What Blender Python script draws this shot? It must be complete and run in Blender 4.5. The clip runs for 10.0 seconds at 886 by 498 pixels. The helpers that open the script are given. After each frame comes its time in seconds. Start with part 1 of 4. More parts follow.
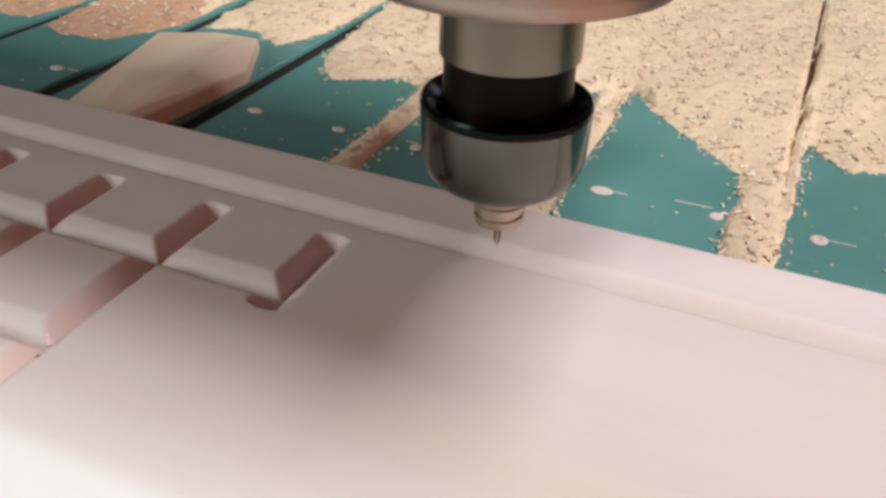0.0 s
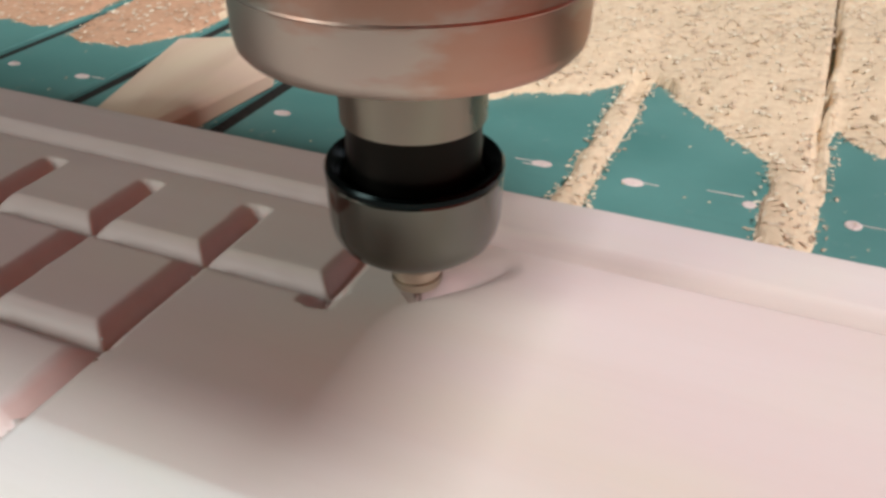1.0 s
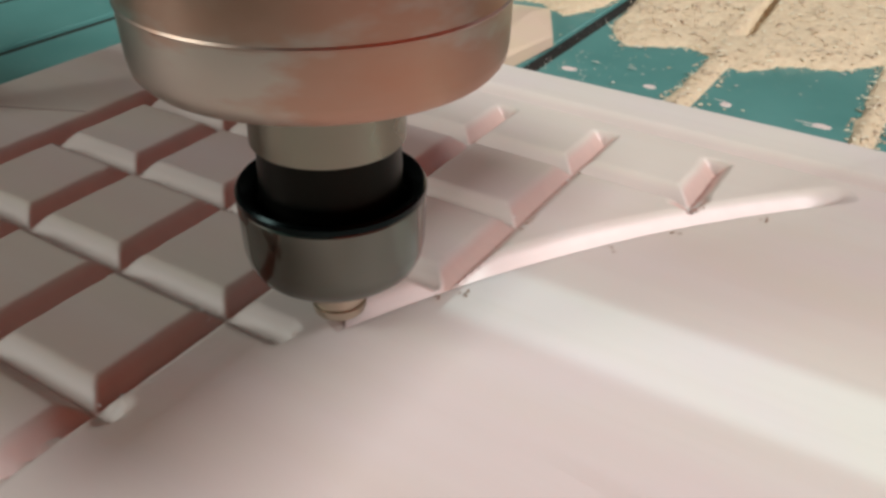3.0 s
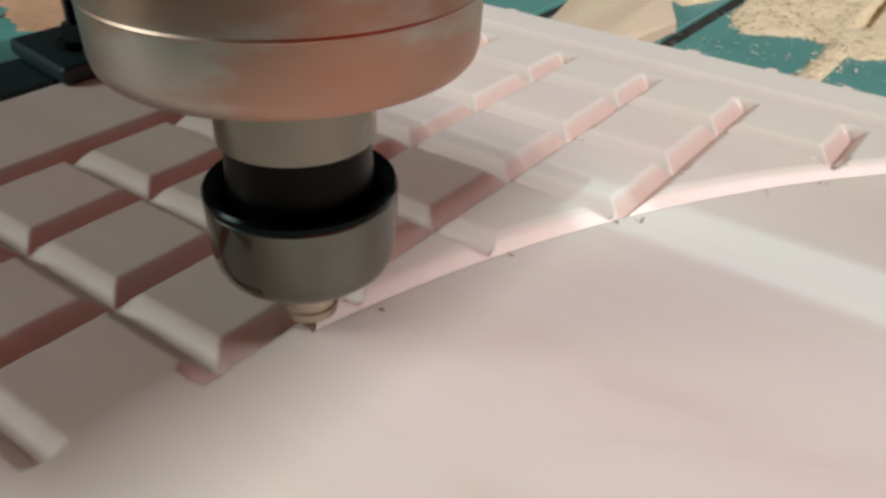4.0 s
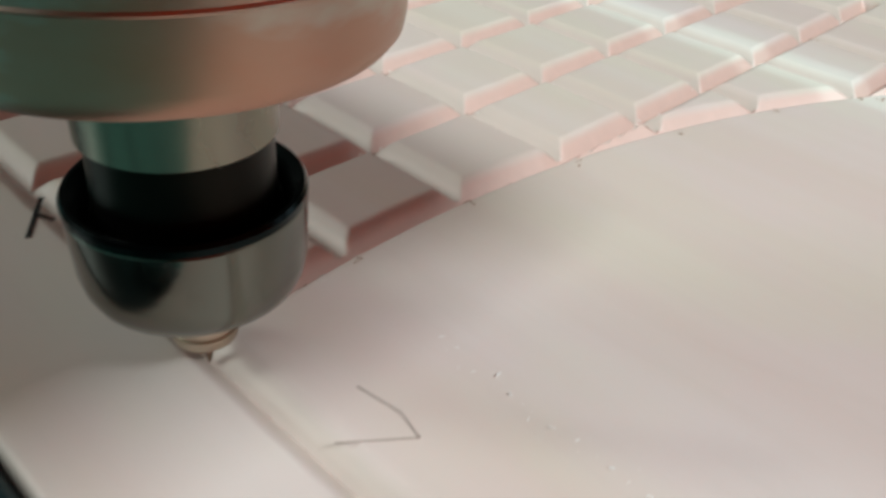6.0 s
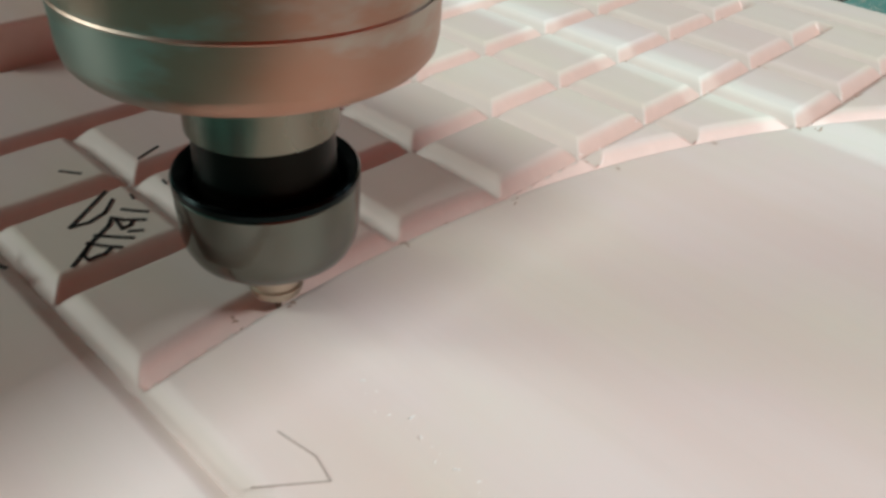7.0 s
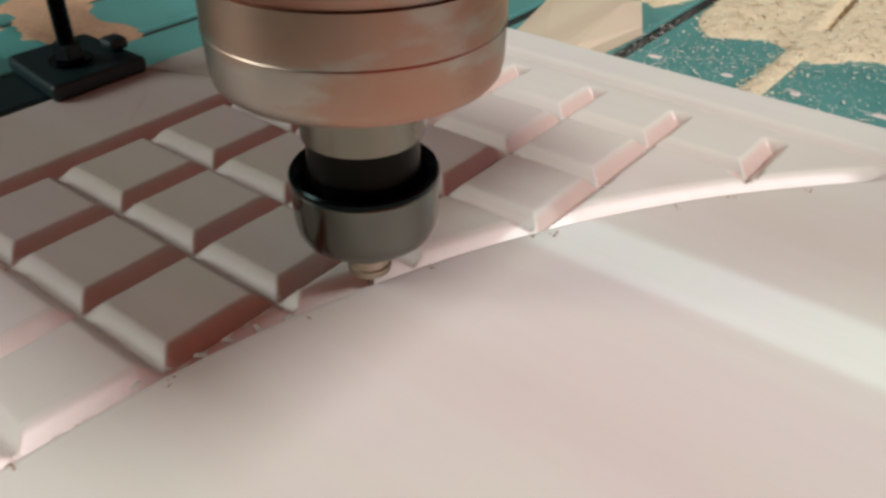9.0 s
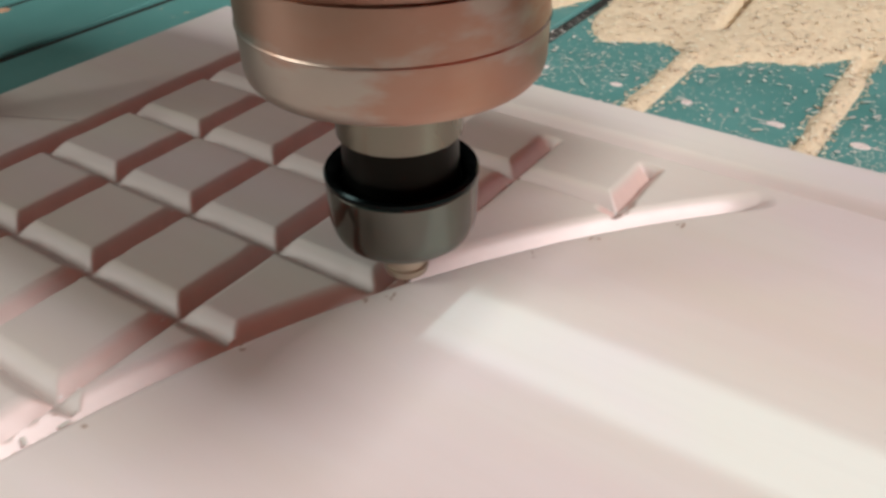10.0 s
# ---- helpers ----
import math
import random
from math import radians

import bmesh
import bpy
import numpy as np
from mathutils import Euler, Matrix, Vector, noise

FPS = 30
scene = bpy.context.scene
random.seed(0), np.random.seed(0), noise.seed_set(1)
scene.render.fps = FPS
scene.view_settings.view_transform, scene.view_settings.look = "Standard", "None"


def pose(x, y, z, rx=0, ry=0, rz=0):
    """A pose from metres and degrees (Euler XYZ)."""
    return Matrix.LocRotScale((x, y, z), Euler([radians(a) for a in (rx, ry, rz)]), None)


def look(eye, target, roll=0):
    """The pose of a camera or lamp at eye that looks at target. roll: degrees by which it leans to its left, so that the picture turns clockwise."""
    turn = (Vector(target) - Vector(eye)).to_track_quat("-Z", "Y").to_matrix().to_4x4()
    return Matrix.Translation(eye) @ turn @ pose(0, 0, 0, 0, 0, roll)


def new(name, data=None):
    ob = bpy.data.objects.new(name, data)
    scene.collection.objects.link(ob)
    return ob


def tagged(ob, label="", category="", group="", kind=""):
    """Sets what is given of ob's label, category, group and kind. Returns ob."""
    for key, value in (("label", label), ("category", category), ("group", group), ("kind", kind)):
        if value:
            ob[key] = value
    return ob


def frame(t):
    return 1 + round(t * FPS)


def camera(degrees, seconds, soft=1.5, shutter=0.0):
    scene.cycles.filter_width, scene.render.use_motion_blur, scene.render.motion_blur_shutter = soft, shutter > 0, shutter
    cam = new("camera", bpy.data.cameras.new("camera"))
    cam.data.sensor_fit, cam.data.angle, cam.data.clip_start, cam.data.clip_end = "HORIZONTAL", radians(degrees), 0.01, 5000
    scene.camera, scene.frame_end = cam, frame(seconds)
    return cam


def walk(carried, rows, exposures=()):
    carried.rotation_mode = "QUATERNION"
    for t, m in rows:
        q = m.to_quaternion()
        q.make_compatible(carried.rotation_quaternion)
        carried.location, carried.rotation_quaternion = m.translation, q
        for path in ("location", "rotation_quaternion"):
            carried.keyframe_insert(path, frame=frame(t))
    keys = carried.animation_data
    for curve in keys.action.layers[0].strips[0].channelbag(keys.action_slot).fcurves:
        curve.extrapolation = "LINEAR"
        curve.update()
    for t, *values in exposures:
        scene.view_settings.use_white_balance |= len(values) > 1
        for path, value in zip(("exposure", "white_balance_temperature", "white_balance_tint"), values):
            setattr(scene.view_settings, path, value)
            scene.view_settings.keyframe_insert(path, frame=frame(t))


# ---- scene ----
cam = camera(55.5, 10.0, soft=3.0, shutter=0.4)
PATH = [
    (0, (0.003, -0.008, 0.106), (-0.651, 1.54, -0.98), 1.8),
    (0.5, (0.002, -0.008, 0.103), (-0.642, 1.542, -0.984), 0.4),
    (1, (-0.003, -0.012, 0.106), (-0.668, 1.529, -0.982), 0.0),
    (1.3, (-0.005, -0.017, 0.106), (-0.712, 1.494, -0.997), -0.0),
    (1.5, (-0.011, -0.021, 0.104), (-0.711, 1.5, -0.99), 0.4),
    (2, (-0.018, -0.036, 0.107), (-0.829, 1.435, -0.978), -0.2),
    (2.5, (-0.025, -0.054, 0.106), (-0.877, 1.388, -0.987), 0.5),
    (3, (-0.032, -0.068, 0.106), (-0.917, 1.356, -0.984), 0.8),
    (3.2, (-0.036, -0.074, 0.104), (-0.933, 1.345, -0.982), 1.1),
    (4.3, (-0.039, -0.112, 0.104), (-1.052, 1.235, -0.972), 1.5),
    (4.5, (-0.042, -0.115, 0.104), (-1.044, 1.235, -0.98), 2.2),
    (5, (-0.044, -0.137, 0.101), (-1.075, 1.166, -1.013), 3.4),
    (5.5, (-0.042, -0.15, 0.101), (-1.114, 1.123, -1.008), 3.5),
    (6, (-0.039, -0.171, 0.098), (-1.147, 1.04, -1.045), 4.2),
    (6.2, (-0.034, -0.175, 0.099), (-1.174, 1.0, -1.049), 4.3),
    (7.3, (-0.028, -0.157, 0.113), (-1.137, 1.049, -1.033), 2.8),
    (7.5, (-0.027, -0.153, 0.115), (-1.133, 1.059, -1.03), 2.7),
    (8, (-0.025, -0.136, 0.12), (-1.102, 1.087, -1.039), 2.2),
    (8.5, (-0.017, -0.115, 0.124), (-1.069, 1.138, -1.027), 0.2),
    (9, (-0.014, -0.102, 0.122), (-1.04, 1.19, -1.009), 0.2),
    (9.5, (-0.01, -0.088, 0.122), (-1.01, 1.227, -1.006), -0.0),
    (10, (-0.009, -0.064, 0.121), (-0.951, 1.273, -1.03), -1.1),
]
walk(cam, [(t, look(eye, target, roll)) for t, eye, target, roll in PATH],
     [(0, 0.26, 6500, 14), (1.5, 0.24, 6500, 11), (3, 0.03, 6500, 7.5), (5, 0.03, 6400, 2), (6, 0.06, 6300, 0), (8, 0.04, 6300, 0), (9, 0.01, 6400, 3), (10, 0.09, 6500, 9)])

# ---- light ----
SUN_ELEV = radians(50)
world = bpy.data.worlds.new("sky")
scene.world = world
world.use_nodes = True
wn = world.node_tree
wn.nodes.clear()
sky = wn.nodes.new("ShaderNodeTexSky")
sky.sky_type, sky.sun_disc = "NISHITA", False
sky.sun_elevation, sky.sun_rotation = SUN_ELEV, radians(90)
bg = wn.nodes.new("ShaderNodeBackground")
bg.inputs["Strength"].default_value = 0.1
wo = wn.nodes.new("ShaderNodeOutputWorld")
wn.links.new(sky.outputs[0], bg.inputs[0])
wn.links.new(bg.outputs[0], wo.inputs[0])

BOARD_TOP, BED_TOP = 0.0195, 0.0035
GAP_Y, EAST_X, SOUTH_Y, NORTH_Y = 0.0375, 1.40, -1.90, 2.60


def lamp(name, kind, energy, colour, m, **kw):
    data = bpy.data.lights.new(name, kind)
    data.energy, data.color = energy, colour
    for k, v in kw.items():
        if k == "size":
            data.size = v
        elif k == "size_y":
            data.size_y = v
        elif k == "shape":
            data.shape = v
        elif k == "angle":
            data.angle = v
    ob = new(name, data)
    ob.matrix_world = m
    return ob


sun_way = Vector((-math.cos(SUN_ELEV), 0, -math.sin(SUN_ELEV)))
lamp("sun", "SUN", 0.88, (0.66, 1.0, 1.05), look(-6 * sun_way, (0, 0, 0)), angle=radians(0.10))
# daylight standing in the openings of the east and south walls
lamp("east_window_light", "AREA", 68.0, (0.95, 0.975, 1.0), look((EAST_X - 0.03, 0.035, 1.72), (0, 0.035, 1.72)), shape="RECTANGLE", size=0.44, size_y=0.52)
lamp("south_window_light", "AREA", 50.0, (0.945, 0.98, 0.95), look((-1.95, SOUTH_Y + 0.03, 1.45), (-1.95, 0, 1.45)), shape="RECTANGLE", size=1.1, size_y=1.5)
# the two windows in the far corner: a low, wide patch of sky
lamp("far_east_window_light", "AREA", 1.0, (0.88, 0.93, 1.08), look((EAST_X - 0.03, 2.02, 1.12), (0, 2.02, 1.12)), shape="RECTANGLE", size=0.40, size_y=0.40)
lamp("north_window_light", "AREA", 1.0, (0.88, 0.93, 1.08), look((0.86, NORTH_Y - 0.03, 0.80), (0.86, 0, 0.80)), shape="RECTANGLE", size=0.42, size_y=0.36)


# ---- materials ----
def material(name, base, rough=0.5, metal=0.0):
    m = bpy.data.materials.new(name)
    m.use_nodes = True
    nt = m.node_tree
    b = nt.nodes["Principled BSDF"]
    b.inputs["Base Color"].default_value = (*base, 1)
    b.inputs["Roughness"].default_value = rough
    b.inputs["Metallic"].default_value = metal
    return m, nt, b


def mapped(nt, scale, source="Object"):
    tc = nt.nodes.new("ShaderNodeTexCoord")
    mp = nt.nodes.new("ShaderNodeMapping")
    mp.inputs["Scale"].default_value = scale
    nt.links.new(tc.outputs[source], mp.inputs[0])
    return mp.outputs[0]


def noise_tex(nt, vec, scale, detail=4.0, rough=0.55):
    n = nt.nodes.new("ShaderNodeTexNoise")
    n.inputs["Scale"].default_value = scale
    n.inputs["Detail"].default_value = detail
    n.inputs["Roughness"].default_value = rough
    nt.links.new(vec, n.inputs["Vector"])
    return n.outputs["Fac"]


def ramp(nt, fac, stops):
    r = nt.nodes.new("ShaderNodeValToRGB")
    while len(r.color_ramp.elements) < len(stops):
        r.color_ramp.elements.new(0.5)
    for e, (p, c) in zip(r.color_ramp.elements, stops):
        e.position, e.color = p, (*c, 1)
    nt.links.new(fac, r.inputs[0])
    return r.outputs[0]


def mix(nt, a, b, fac, mode="MIX"):
    m = nt.nodes.new("ShaderNodeMix")
    m.data_type, m.blend_type = "RGBA", mode
    for sock, v in ((m.inputs[0], fac), (m.inputs[6], a), (m.inputs[7], b)):
        if isinstance(v, bpy.types.NodeSocket):
            nt.links.new(v, sock)
        elif isinstance(v, tuple):
            sock.default_value = (*v, 1)
        else:
            sock.default_value = v
    return m.outputs[2]


def bump(nt, b, fac, strength, distance):
    n = nt.nodes.new("ShaderNodeBump")
    n.inputs["Strength"].default_value, n.inputs["Distance"].default_value = strength, distance
    nt.links.new(fac, n.inputs["Height"])
    nt.links.new(n.outputs[0], b.inputs["Normal"])


def rough_range(nt, b, fac, lo, hi):
    n = nt.nodes.new("ShaderNodeMapRange")
    n.inputs["To Min"].default_value, n.inputs["To Max"].default_value = lo, hi
    nt.links.new(fac, n.inputs[0])
    nt.links.new(n.outputs[0], b.inputs["Roughness"])


def wood_material(name, pale, warm, along=(7, 130, 130), cut_below=None):
    m, nt, b = material(name, pale, 0.5)
    fine = noise_tex(nt, mapped(nt, tuple(v * 3.2 for v in along)), 1.0, 5, 0.6)
    broad = noise_tex(nt, mapped(nt, tuple(v * 0.28 for v in along)), 1.0, 3, 0.5)
    col = ramp(nt, broad, [(0.32, warm), (0.68, pale)])
    patch = noise_tex(nt, mapped(nt, (14, 26, 26)), 1.0, 3, 0.5)
    col = mix(nt, col, ramp(nt, patch, [(0.40, (1.0, 0.945, 0.96)), (0.60, (0.985, 0.99, 0.915))]), 0.8, "MULTIPLY")
    dark = tuple(v * 0.90 for v in warm)
    col = mix(nt, col, dark, ramp(nt, fine, [(0.50, (0, 0, 0)), (0.80, (0.16, 0.16, 0.16))]))
    b.inputs["Specular IOR Level"].default_value = 0.35
    rough = nt.nodes.new("ShaderNodeMapRange")
    rough.inputs["To Min"].default_value, rough.inputs["To Max"].default_value = 0.46, 0.62
    nt.links.new(broad, rough.inputs[0])
    if cut_below is not None:
        # freshly milled faces: slightly pinker wood, burnished by the cutter
        tc = nt.nodes.new("ShaderNodeTexCoord")
        sep = nt.nodes.new("ShaderNodeSeparateXYZ")
        nt.links.new(tc.outputs["Object"], sep.inputs[0])
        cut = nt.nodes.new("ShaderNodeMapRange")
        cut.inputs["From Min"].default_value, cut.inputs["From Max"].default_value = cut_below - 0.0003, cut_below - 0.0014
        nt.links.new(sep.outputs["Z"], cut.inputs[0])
        # the fibres run along x: walls across them are painted redder, as groove shade
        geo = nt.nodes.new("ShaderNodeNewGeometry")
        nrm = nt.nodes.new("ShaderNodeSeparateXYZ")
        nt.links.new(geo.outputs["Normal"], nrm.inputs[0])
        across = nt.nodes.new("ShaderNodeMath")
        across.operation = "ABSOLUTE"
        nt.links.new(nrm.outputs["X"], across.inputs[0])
        x_facing = nt.nodes.new("ShaderNodeMapRange")
        x_facing.inputs["From Min"].default_value, x_facing.inputs["From Max"].default_value = 0.25, 0.60
        nt.links.new(across.outputs[0], x_facing.inputs[0])
        milled = mix(nt, CUT_SIDE, SHADE_RED, x_facing.outputs[0])
        # deep walls facing -x carry painted dark red shade that tints the groove
        west_facing = nt.nodes.new("ShaderNodeMapRange")
        west_facing.inputs["From Min"].default_value, west_facing.inputs["From Max"].default_value = -0.25, -0.60
        nt.links.new(nrm.outputs["X"], west_facing.inputs[0])
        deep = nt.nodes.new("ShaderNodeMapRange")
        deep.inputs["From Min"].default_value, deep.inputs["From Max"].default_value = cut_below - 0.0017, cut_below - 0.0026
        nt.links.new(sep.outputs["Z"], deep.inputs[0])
        deep_shade = nt.nodes.new("ShaderNodeMath")
        deep_shade.operation = "MULTIPLY"
        nt.links.new(west_facing.outputs[0], deep_shade.inputs[0])
        nt.links.new(deep.outputs[0], deep_shade.inputs[1])
        milled = mix(nt, milled, DEEP_SHADE_RED, deep_shade.outputs[0])
        milled = mix(nt, milled, (0.85, 0.85, 0.85), fine, "MULTIPLY")
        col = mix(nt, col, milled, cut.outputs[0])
        burnish = nt.nodes.new("ShaderNodeMix")
        burnish.inputs[3].default_value = 0.42
        nt.links.new(cut.outputs[0], burnish.inputs[0])
        nt.links.new(rough.outputs[0], burnish.inputs[2])
        nt.links.new(burnish.outputs[0], b.inputs["Roughness"])
        sheen = nt.nodes.new("ShaderNodeMath")
        sheen.operation = "MULTIPLY"
        nt.links.new(cut.outputs[0], sheen.inputs[0])
        nt.links.new(x_facing.outputs[0], sheen.inputs[1])
        nt.links.new(sheen.outputs[0], b.inputs["Coat Weight"])
        b.inputs["Coat IOR"].default_value, b.inputs["Coat Roughness"].default_value = 2.2, 0.53
    else:
        nt.links.new(rough.outputs[0], b.inputs["Roughness"])
    nt.links.new(col, b.inputs["Base Color"])
    bump(nt, b, fine, 0.09, 0.0004)
    return m


# milled wood, then two reds that put the groove shade into the colour
CUT_SIDE, SHADE_RED, DEEP_SHADE_RED = (0.74, 0.645, 0.585), (0.75, 0.51, 0.43), (0.36, 0.075, 0.035)
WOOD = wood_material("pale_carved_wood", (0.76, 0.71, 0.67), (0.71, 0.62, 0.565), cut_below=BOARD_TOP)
BLOCK_WOOD = wood_material("offcut_wood", (0.80, 0.66, 0.50), (0.71, 0.53, 0.39), (120, 9, 120))
STOP_WOOD = wood_material("stop_block_wood", (0.84, 0.76, 0.70), (0.78, 0.62, 0.53), (9, 120, 120))
CRUMB = material("torn_brown_fibre", (0.34, 0.19, 0.11), 0.8)[0]


def steel(name, base, lo, hi):
    m, nt, b = material(name, base, 0.3, 1.0)
    n = noise_tex(nt, mapped(nt, (40, 40, 900)), 1.0, 3)
    big = noise_tex(nt, mapped(nt, (60, 60, 60)), 1.0, 3)
    rough_range(nt, b, big, lo, hi)
    nt.links.new(mix(nt, tuple(v * 0.8 for v in base), base, big), b.inputs["Base Color"])
    bump(nt, b, n, 0.06, 0.0002)
    return m


ALUMINIUM = steel("turned_aluminium", (0.48, 0.42, 0.36), 0.32, 0.46)


def red_reflections(m):
    """Brown-red reflections painted into the metal as smears with ragged edges."""
    nt = m.node_tree
    b = nt.nodes["Principled BSDF"]
    old = b.inputs["Base Color"].links[0].from_socket
    n = noise_tex(nt, mapped(nt, (22, 22, 54)), 1.0, 5, 0.55)
    mask = ramp(nt, n, [(0.44, (0, 0, 0)), (0.50, (0.62, 0.62, 0.62)), (0.60, (0.75, 0.75, 0.75)), (0.72, (0.95, 0.95, 0.95))])
    nt.links.new(mix(nt, old, (0.40, 0.185, 0.115), mask), b.inputs["Base Color"])


red_reflections(ALUMINIUM)
NUT_STEEL = steel("polished_nut_steel", (0.150, 0.153, 0.130), 0.10, 0.20)
NECK_STEEL = steel("shaft_steel", (0.235, 0.22, 0.175), 0.20, 0.32)
BLACK_STEEL = steel("blackened_steel", (0.009, 0.013, 0.013), 0.16, 0.28)
DARK_STEEL = steel("near_black_steel", (0.014, 0.013, 0.011), 0.3, 0.45)
CARBIDE = steel("dark_carbide", (0.36, 0.27, 0.21), 0.35, 0.5)
BRASSY = steel("carbide_shank", (0.62, 0.53, 0.42), 0.34, 0.5)
CLAMP_BLACK = material("black_painted_iron", (0.010, 0.026, 0.029), 0.42)[0]
KNOB_TEAL = material("dark_teal_plastic", (0.012, 0.045, 0.045), 0.42)[0]


def green_material():
    m, nt, b = material("teal_bed_board", (0.03, 0.16, 0.14), 0.32)
    v = mapped(nt, (1, 1, 1), "Object")
    n1, n2 = noise_tex(nt, v, 22, 4), noise_tex(nt, mapped(nt, (30, 420, 30)), 1.0, 4, 0.6)
    col = ramp(nt, n1, [(0.3, (0.085, 0.240, 0.215)), (0.7, (0.130, 0.320, 0.290))])
    col = mix(nt, col, (0.30, 0.36, 0.33), ramp(nt, noise_tex(nt, v, 160, 6, 0.7), [(0.60, (0, 0, 0)), (0.78, (0.45, 0.45, 0.45))]))
    col = mix(nt, col, (0.10, 0.24, 0.22), ramp(nt, n2, [(0.62, (0, 0, 0)), (0.75, (0.5, 0.5, 0.5))]))
    nt.links.new(col, b.inputs["Base Color"])
    rough_range(nt, b, n1, 0.26, 0.45)
    bump(nt, b, n2, 0.08, 0.0003)
    return m


GREEN = green_material()


def speckled(name, a, c, scale, rough=0.85):
    m, nt, b = material(name, a, rough)
    g = nt.nodes.new("ShaderNodeNewGeometry")
    n = noise_tex(nt, mapped(nt, (1, 1, 1)), scale, 5, 0.7)
    col = mix(nt, a, c, ramp(nt, n, [(0.35, (0, 0, 0)), (0.65, (1, 1, 1))]))
    col = mix(nt, col, mix(nt, c, tuple(min(1, v * 1.25) for v in a), g.outputs["Random Per Island"]), 0.45)
    nt.links.new(col, b.inputs["Base Color"])
    specks = noise_tex(nt, mapped(nt, (1, 1, 1)), scale * 0.55, 2, 0.5)
    col = mix(nt, col, tuple(v * 0.5 for v in c), ramp(nt, specks, [(0.64, (0, 0, 0)), (0.74, (0.4, 0.4, 0.4))]))
    nt.links.new(col, b.inputs["Base Color"])
    bump(nt, b, n, 0.55, 0.0011)
    return m


SAWDUST = speckled("sawdust", (0.80, 0.65, 0.45), (0.60, 0.43, 0.27), 430)
BROWN_DUST = speckled("reddish_sawdust", (0.62, 0.37, 0.23), (0.44, 0.25, 0.15), 520)
FLAKES = speckled("shaving_flakes", (0.92, 0.81, 0.62), (0.50, 0.32, 0.20), 300)
CHIP = wood_material("fresh_chip_wood", (0.74, 0.70, 0.64), (0.62, 0.56, 0.50))
DUST_WHITE = speckled("dust_filled_hole", (0.84, 0.70, 0.65), (0.70, 0.54, 0.48), 900)
SLOT_DARK = speckled("slot_shade_black", (0.020, 0.016, 0.012), (0.010, 0.009, 0.008), 300)
INK = material("marker_ink", (0.012, 0.014, 0.014), 0.5)[0]
PENCIL = material("pencil_lead", (0.44, 0.37, 0.33), 0.6)[0]
# near-white colour carries the bright glint of the small wood flecks
GLINT = material("white_glint", (0.93, 0.92, 0.90), 0.35)[0]


def plaster(name, base):
    m, nt, b = material(name, base, 0.85)
    n = noise_tex(nt, mapped(nt, (1, 1, 1)), 3.0, 6)
    nt.links.new(mix(nt, tuple(v * 0.8 for v in base), base, n), b.inputs["Base Color"])
    bump(nt, b, noise_tex(nt, mapped(nt, (1, 1, 1)), 60, 4), 0.2, 0.004)
    return m


# unseen plaster and ceiling are kept very dark to cut the fill light
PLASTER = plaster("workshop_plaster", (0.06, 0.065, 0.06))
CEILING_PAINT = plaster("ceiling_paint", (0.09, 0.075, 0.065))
BRICK_PAINT = plaster("brick_red_wall_paint", (0.66, 0.14, 0.07))
CONCRETE = plaster("concrete_floor", (0.12, 0.12, 0.11))
FROSTED = material("frosted_pane", (0.75, 0.78, 0.78), 0.6)[0]
FRAME_PAINT = material("window_frame_paint", (0.35, 0.33, 0.30), 0.5)[0]
# red for the added, unseen surfaces that bounce red light
BOUNCE_RED = plaster("red_bounce_paint", (0.80, 0.085, 0.04))
MACHINE_PAINT = plaster("machine_paint", (0.16, 0.17, 0.17))


# ---- mesh helpers ----
def part(name, bm, mat, parent=None, label="", smooth=False):
    me = bpy.data.meshes.new(name)
    bm.to_mesh(me)
    bm.free()
    me.materials.append(mat)
    if smooth:
        me.shade_smooth()
    ob = new(name, me)
    if parent:
        ob.parent = parent
    if label:
        ob["label"] = label
    return ob


def box(x0, x1, y0, y1, z0, z1, bevel=0.0, segments=2):
    bm = bmesh.new()
    bmesh.ops.create_cube(bm, size=1, matrix=Matrix.Translation(((x0 + x1) / 2, (y0 + y1) / 2, (z0 + z1) / 2)) @ Matrix.Diagonal((x1 - x0, y1 - y0, z1 - z0, 1)))
    if bevel:
        bmesh.ops.bevel(bm, geom=bm.edges[:], offset=bevel, segments=segments, profile=0.5, affect="EDGES")
    return bm


def lathe(profile, steps=128):
    """Turns (radius, height) round the z axis; sharp corners are given twice."""
    bm = bmesh.new()
    rings = []
    for r, z in profile:
        if r < 1e-6:
            rings.append([bm.verts.new((0, 0, z))])
        else:
            rings.append([bm.verts.new((r * math.cos(2 * math.pi * i / steps), r * math.sin(2 * math.pi * i / steps), z)) for i in range(steps)])
    for a, b in zip(rings, rings[1:]):
        for i in range(steps):
            j = (i + 1) % steps
            if len(a) == 1 and len(b) > 1:
                bm.faces.new((a[0], b[j], b[i]))
            elif len(b) == 1 and len(a) > 1:
                bm.faces.new((a[i], a[j], b[0]))
            elif len(a) > 1:
                bm.faces.new((a[i], a[j], b[j], b[i]))
    bmesh.ops.recalc_face_normals(bm, faces=bm.faces)
    return bm


def turned(name, profile, mat, parent, label="", angle=28):
    ob = part(name, lathe(profile), mat, parent, label)
    ob.data.shade_smooth()
    ob.data.set_sharp_from_angle(angle=radians(angle))
    return ob


